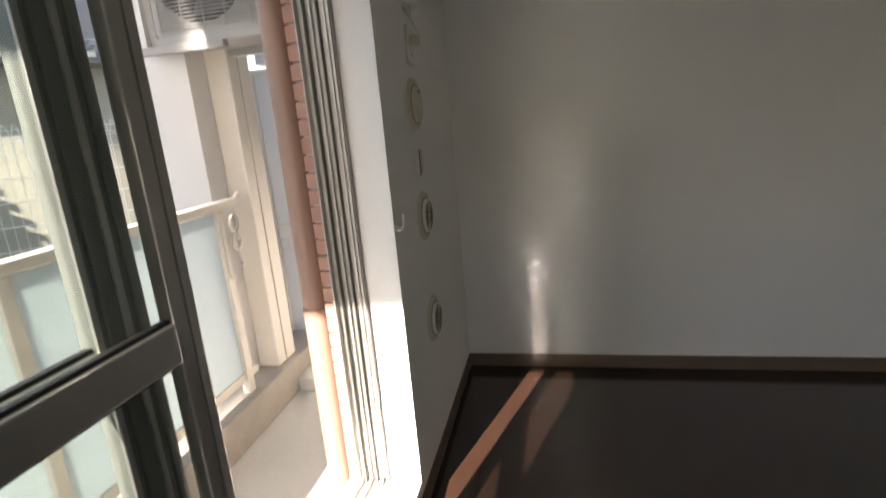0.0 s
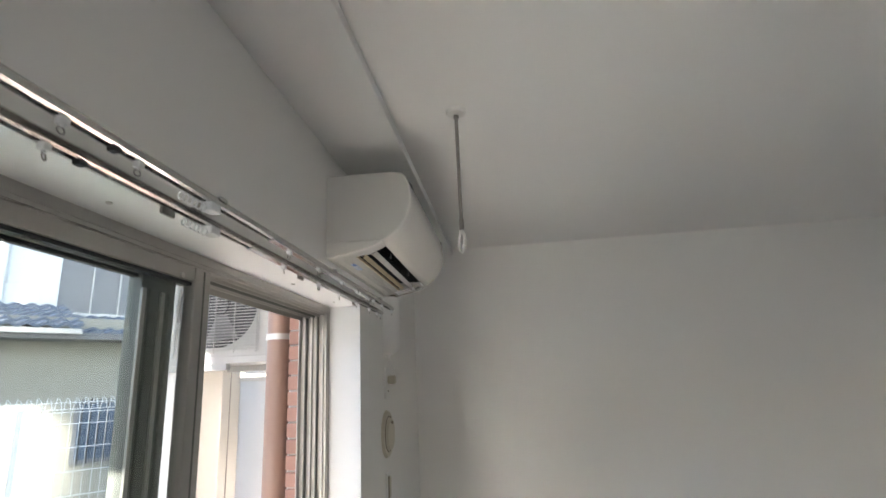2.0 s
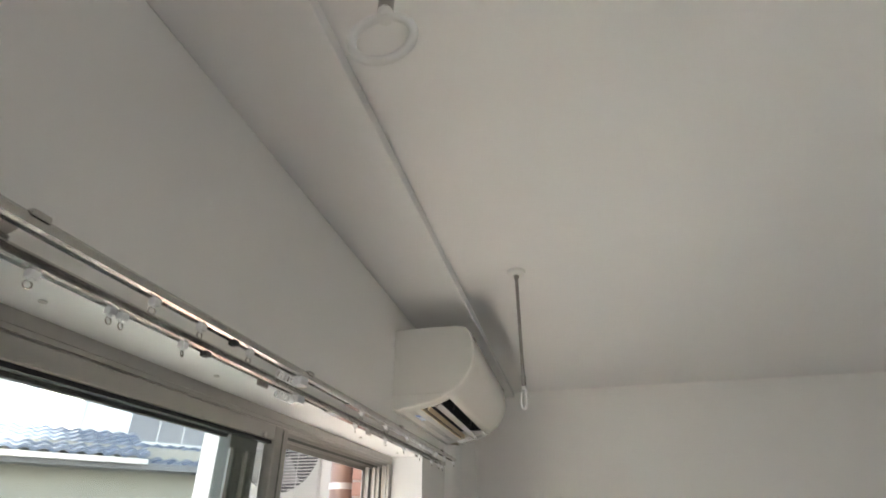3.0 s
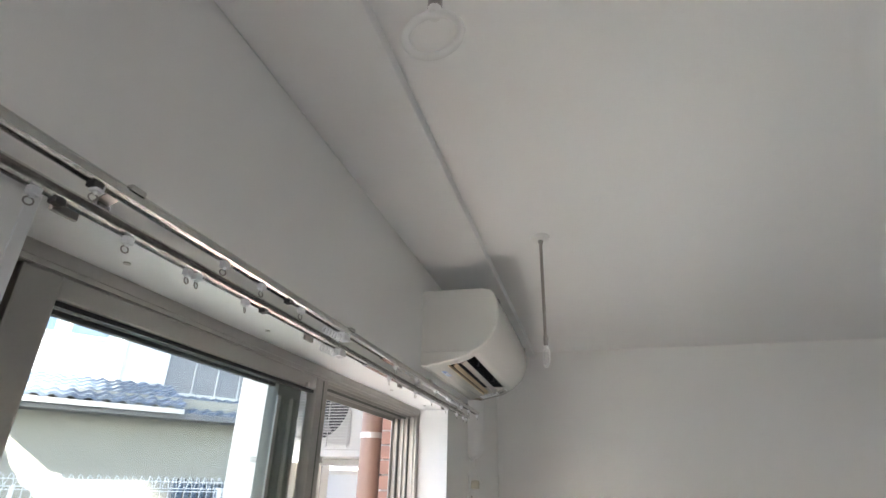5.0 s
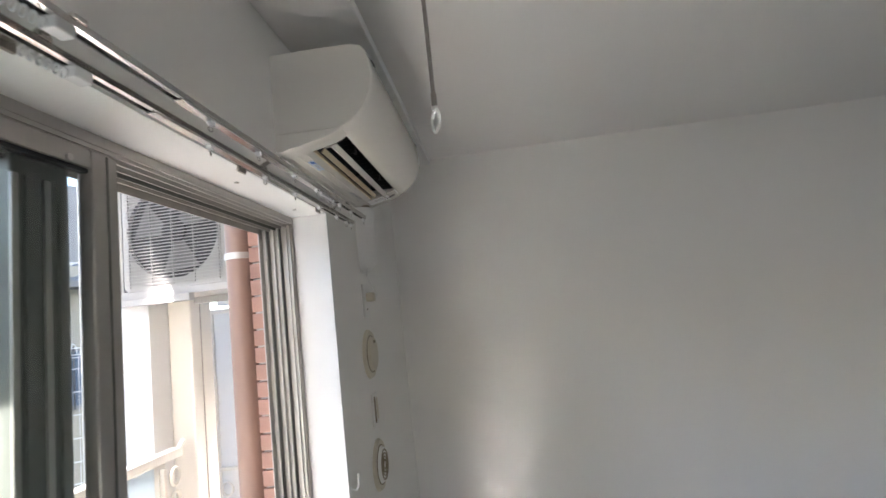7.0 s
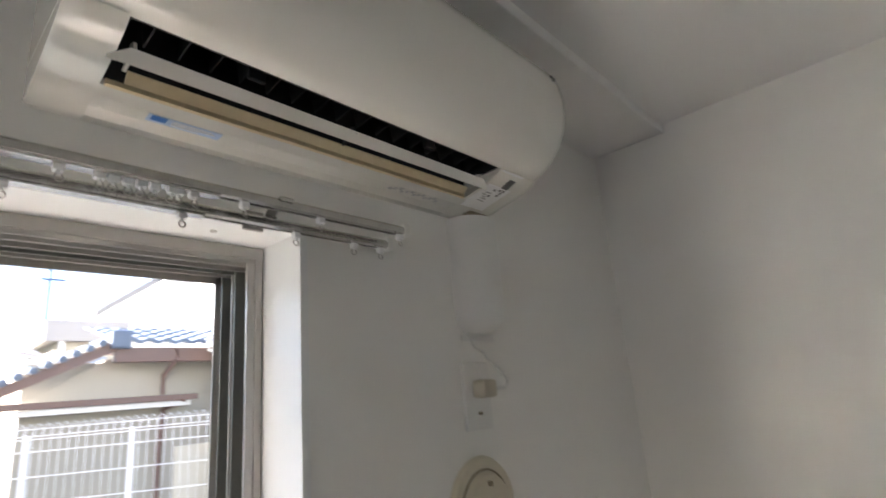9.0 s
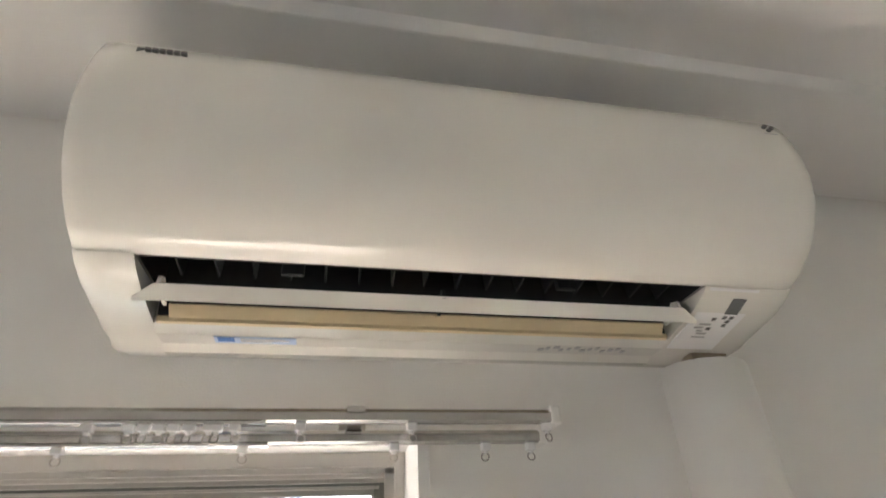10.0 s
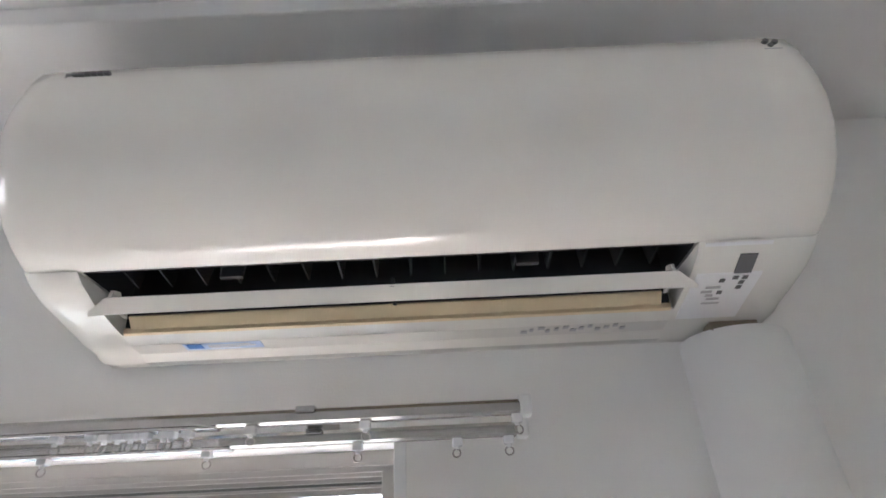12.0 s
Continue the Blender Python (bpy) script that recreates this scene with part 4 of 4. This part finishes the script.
for c in range(3):
    s = -14 + c * 20.3
    car = part("carriage", along(bmesh.new(), s, s + 19.7, -2.8, 0, -0.2, 3.35, 0.15), TRAINGREEN, train)
    part("roof", along(bmesh.new(), s + 0.1, s + 19.6, -2.7, -0.1, 3.36, 3.62, 0.1), TRAINROOF, car)
    for k in range(9):
        a = s + 1.0 + k * 2.1
        if k % 2:
            part("door", along(bmesh.new(), a, a + 1.2, 0, 0.02, 0.3, 2.9), EXTWHITE, car)
        part("window_pane", along(bmesh.new(), a + 0.15, a + (1.0 if k % 2 else 1.35), 0.015, 0.035, 1.8, 2.65), DARKPANE, car)
    part("stripe", along(bmesh.new(), s, s + 19.7, 0, 0.015, 2.95, 3.15), INKSKY, car)
tw = root("lattice_tower", (-40, -3.6, -1.2), "steel lattice transmission tower", "pylon")
LEGS = [(dx, dy) for dx in (-1, 1) for dy in (-1, 1)]


def leg(dx, dy, z):
    w = 0.95 - 0.028 * z
    return Vector((-40 + dx * w, -3.55 - 0.04 * z + dy * w, z))


for dx, dy in LEGS:
    part("leg", rod(bmesh.new(), leg(dx, dy, -1.2), leg(dx, dy, 22), 0.15, 6), TOWER, tw)
for i in range(14):
    z = -1 + i * 1.6
    for (a, b) in (((-1, -1), (-1, 1)), ((1, -1), (1, 1)), ((-1, -1), (1, -1)), ((-1, 1), (1, 1))):
        part("brace", rod(bmesh.new(), leg(*a, z), leg(*b, z + 1.6), 0.075, 4), TOWER, tw)
        part("brace", rod(bmesh.new(), leg(*b, z), leg(*a, z + 1.6), 0.075, 4), TOWER, tw)
for y, h, lab in ((5.6, 13, "thin blue-grey utility pole"), (-2.0, 5.0, "steel mast beside the railway")):
    pl = root("utility_pole", (-40, y, -1.2), lab, "pole")
    part("shaft", rod(bmesh.new(), (-40, y, -1.2), (-40, y, h), 0.16, 8, 0.11), TOWER, pl)
    for z in (h - 0.6, h - 1.6, h - 2.4):
        part("cross_arm", box(-40.05, -39.95, y - 0.5, y + 0.9, z, z + 0.12), TOWER, pl)
gn = root("railway_gantry", (-40, 0.2, -1.2), "thin steel railway gantry", "gantry")
part("beam", tube(bmesh.new(), [(-40, -2.0, 4.25), (-40, 2.2, 4.3), (-40, 2.6, 3.9), (-40, 2.6, -1.2)], 0.07, 6), TOWER, gn)
part("beam", tube(bmesh.new(), [(-40, -2.0, 3.2), (-40, 2.5, 3.5)], 0.05, 6), TOWER, gn)


def wire(a, b, sag, r):
    a, b = Vector(a), Vector(b)
    pts = [a.lerp(b, i / 14) - Vector((0, 0, sag * 4 * (i / 14) * (1 - i / 14))) for i in range(15)]
    solid("overhead_cable", tube(bmesh.new(), pts, r * 1.6, 5), CABLE, "black overhead cable sagging across the sky", "cable", "overhead cables")


wire((-40, -9.5, 12.0), (-12.0, 1.25, 2.75), 0.8, 0.03)
wire((-40, -1.0, 11.0), (-11.5, 1.1, 2.6), 0.5, 0.035)
wire((-40, -0.2, 11.2), (-10.5, 1.0, 2.5), 0.7, 0.02)
wire((-40, 3.5, 11.0), (-8.0, 1.2, 2.0), 0.9, 0.018)
wire((-40, 1.2, 8.0), (-8.0, 1.6, 2.15), 0.6, 0.015)
random.seed(9)
sh = root("shrub", (-36, -2.2, -1.2), "green shrubs beside the railway", "shrub")
bm = bmesh.new()
for i in range(900):
    p = Vector((-36 + random.gauss(0, 1.0), random.uniform(-4.5, 1.0), -1.2 + random.uniform(0, 2.1) * (0.6 + 0.4 * random.random())))
    s = random.uniform(0.08, 0.2)
    n = Vector((random.gauss(0, 1), random.gauss(0, 1), random.gauss(0, 1))).normalized()
    t = n.orthogonal().normalized() * s
    w = n.cross(t)
    bm.faces.new([bm.verts.new(p + q) for q in (t, w * 0.6, -t, -w * 0.6)])
part("leaves", bm, LEAF, sh)
part("stem", rod(bmesh.new(), (-36, -2.2, -1.2), (-36, -2.2, 0.3), 0.05, 6), HOUSEBROWN, sh)
sg = root("shop_sign", (-38, 5.0, -1.2), "orange sign board beside the railway", "sign")
part("board", box(-38.1, -38, 3.8, 6.4, -0.9, -0.1), ORANGE, sg)
part("post", rod(bmesh.new(), (-38.05, 5, -1.2), (-38.05, 5, -0.9), 0.06, 6), TOWER, sg)

# ---- brick tiles on the outer return of the window ----
clad = solid("brick_cladding", box(-0.258, -0.252, WY1 + 0.004, 0.05, -0.02, 2.6), MORTAR, "terracotta brick tiles on the outer wall", "brick wall", kind="structure")
solid("brick_return_bed", box(-0.252, -0.218, WY1 + 0.002, WY1 + T - 0.001, 0.1, 1.93), MORTAR, "mortar bed of the brick return", "brick wall", kind="structure")
bm = box(-0.0225, 0.0225, -0.006, 0.006, -0.0235, 0.0235, 0.002)
b_short = mesh_of("brick", bm, BRICK)
bm = box(-0.004, 0.004, -0.0475, 0.0475, -0.0235, 0.0235, 0.002)
b_long = mesh_of("brick", bm, BRICK)
z, r = 0.08, 0
while z < 1.95:
    o = new("brick", b_short)
    o.parent, o.location = clad, (-0.2405, WY1 - 0.002, z)
    for k in range(2):
        o = new("brick", b_long)
        o.parent, o.location = clad, (-0.2605, WY1 + 0.046 + k * 0.1 + (r % 2) * 0.05, z)
    z += 0.0535
    r += 1
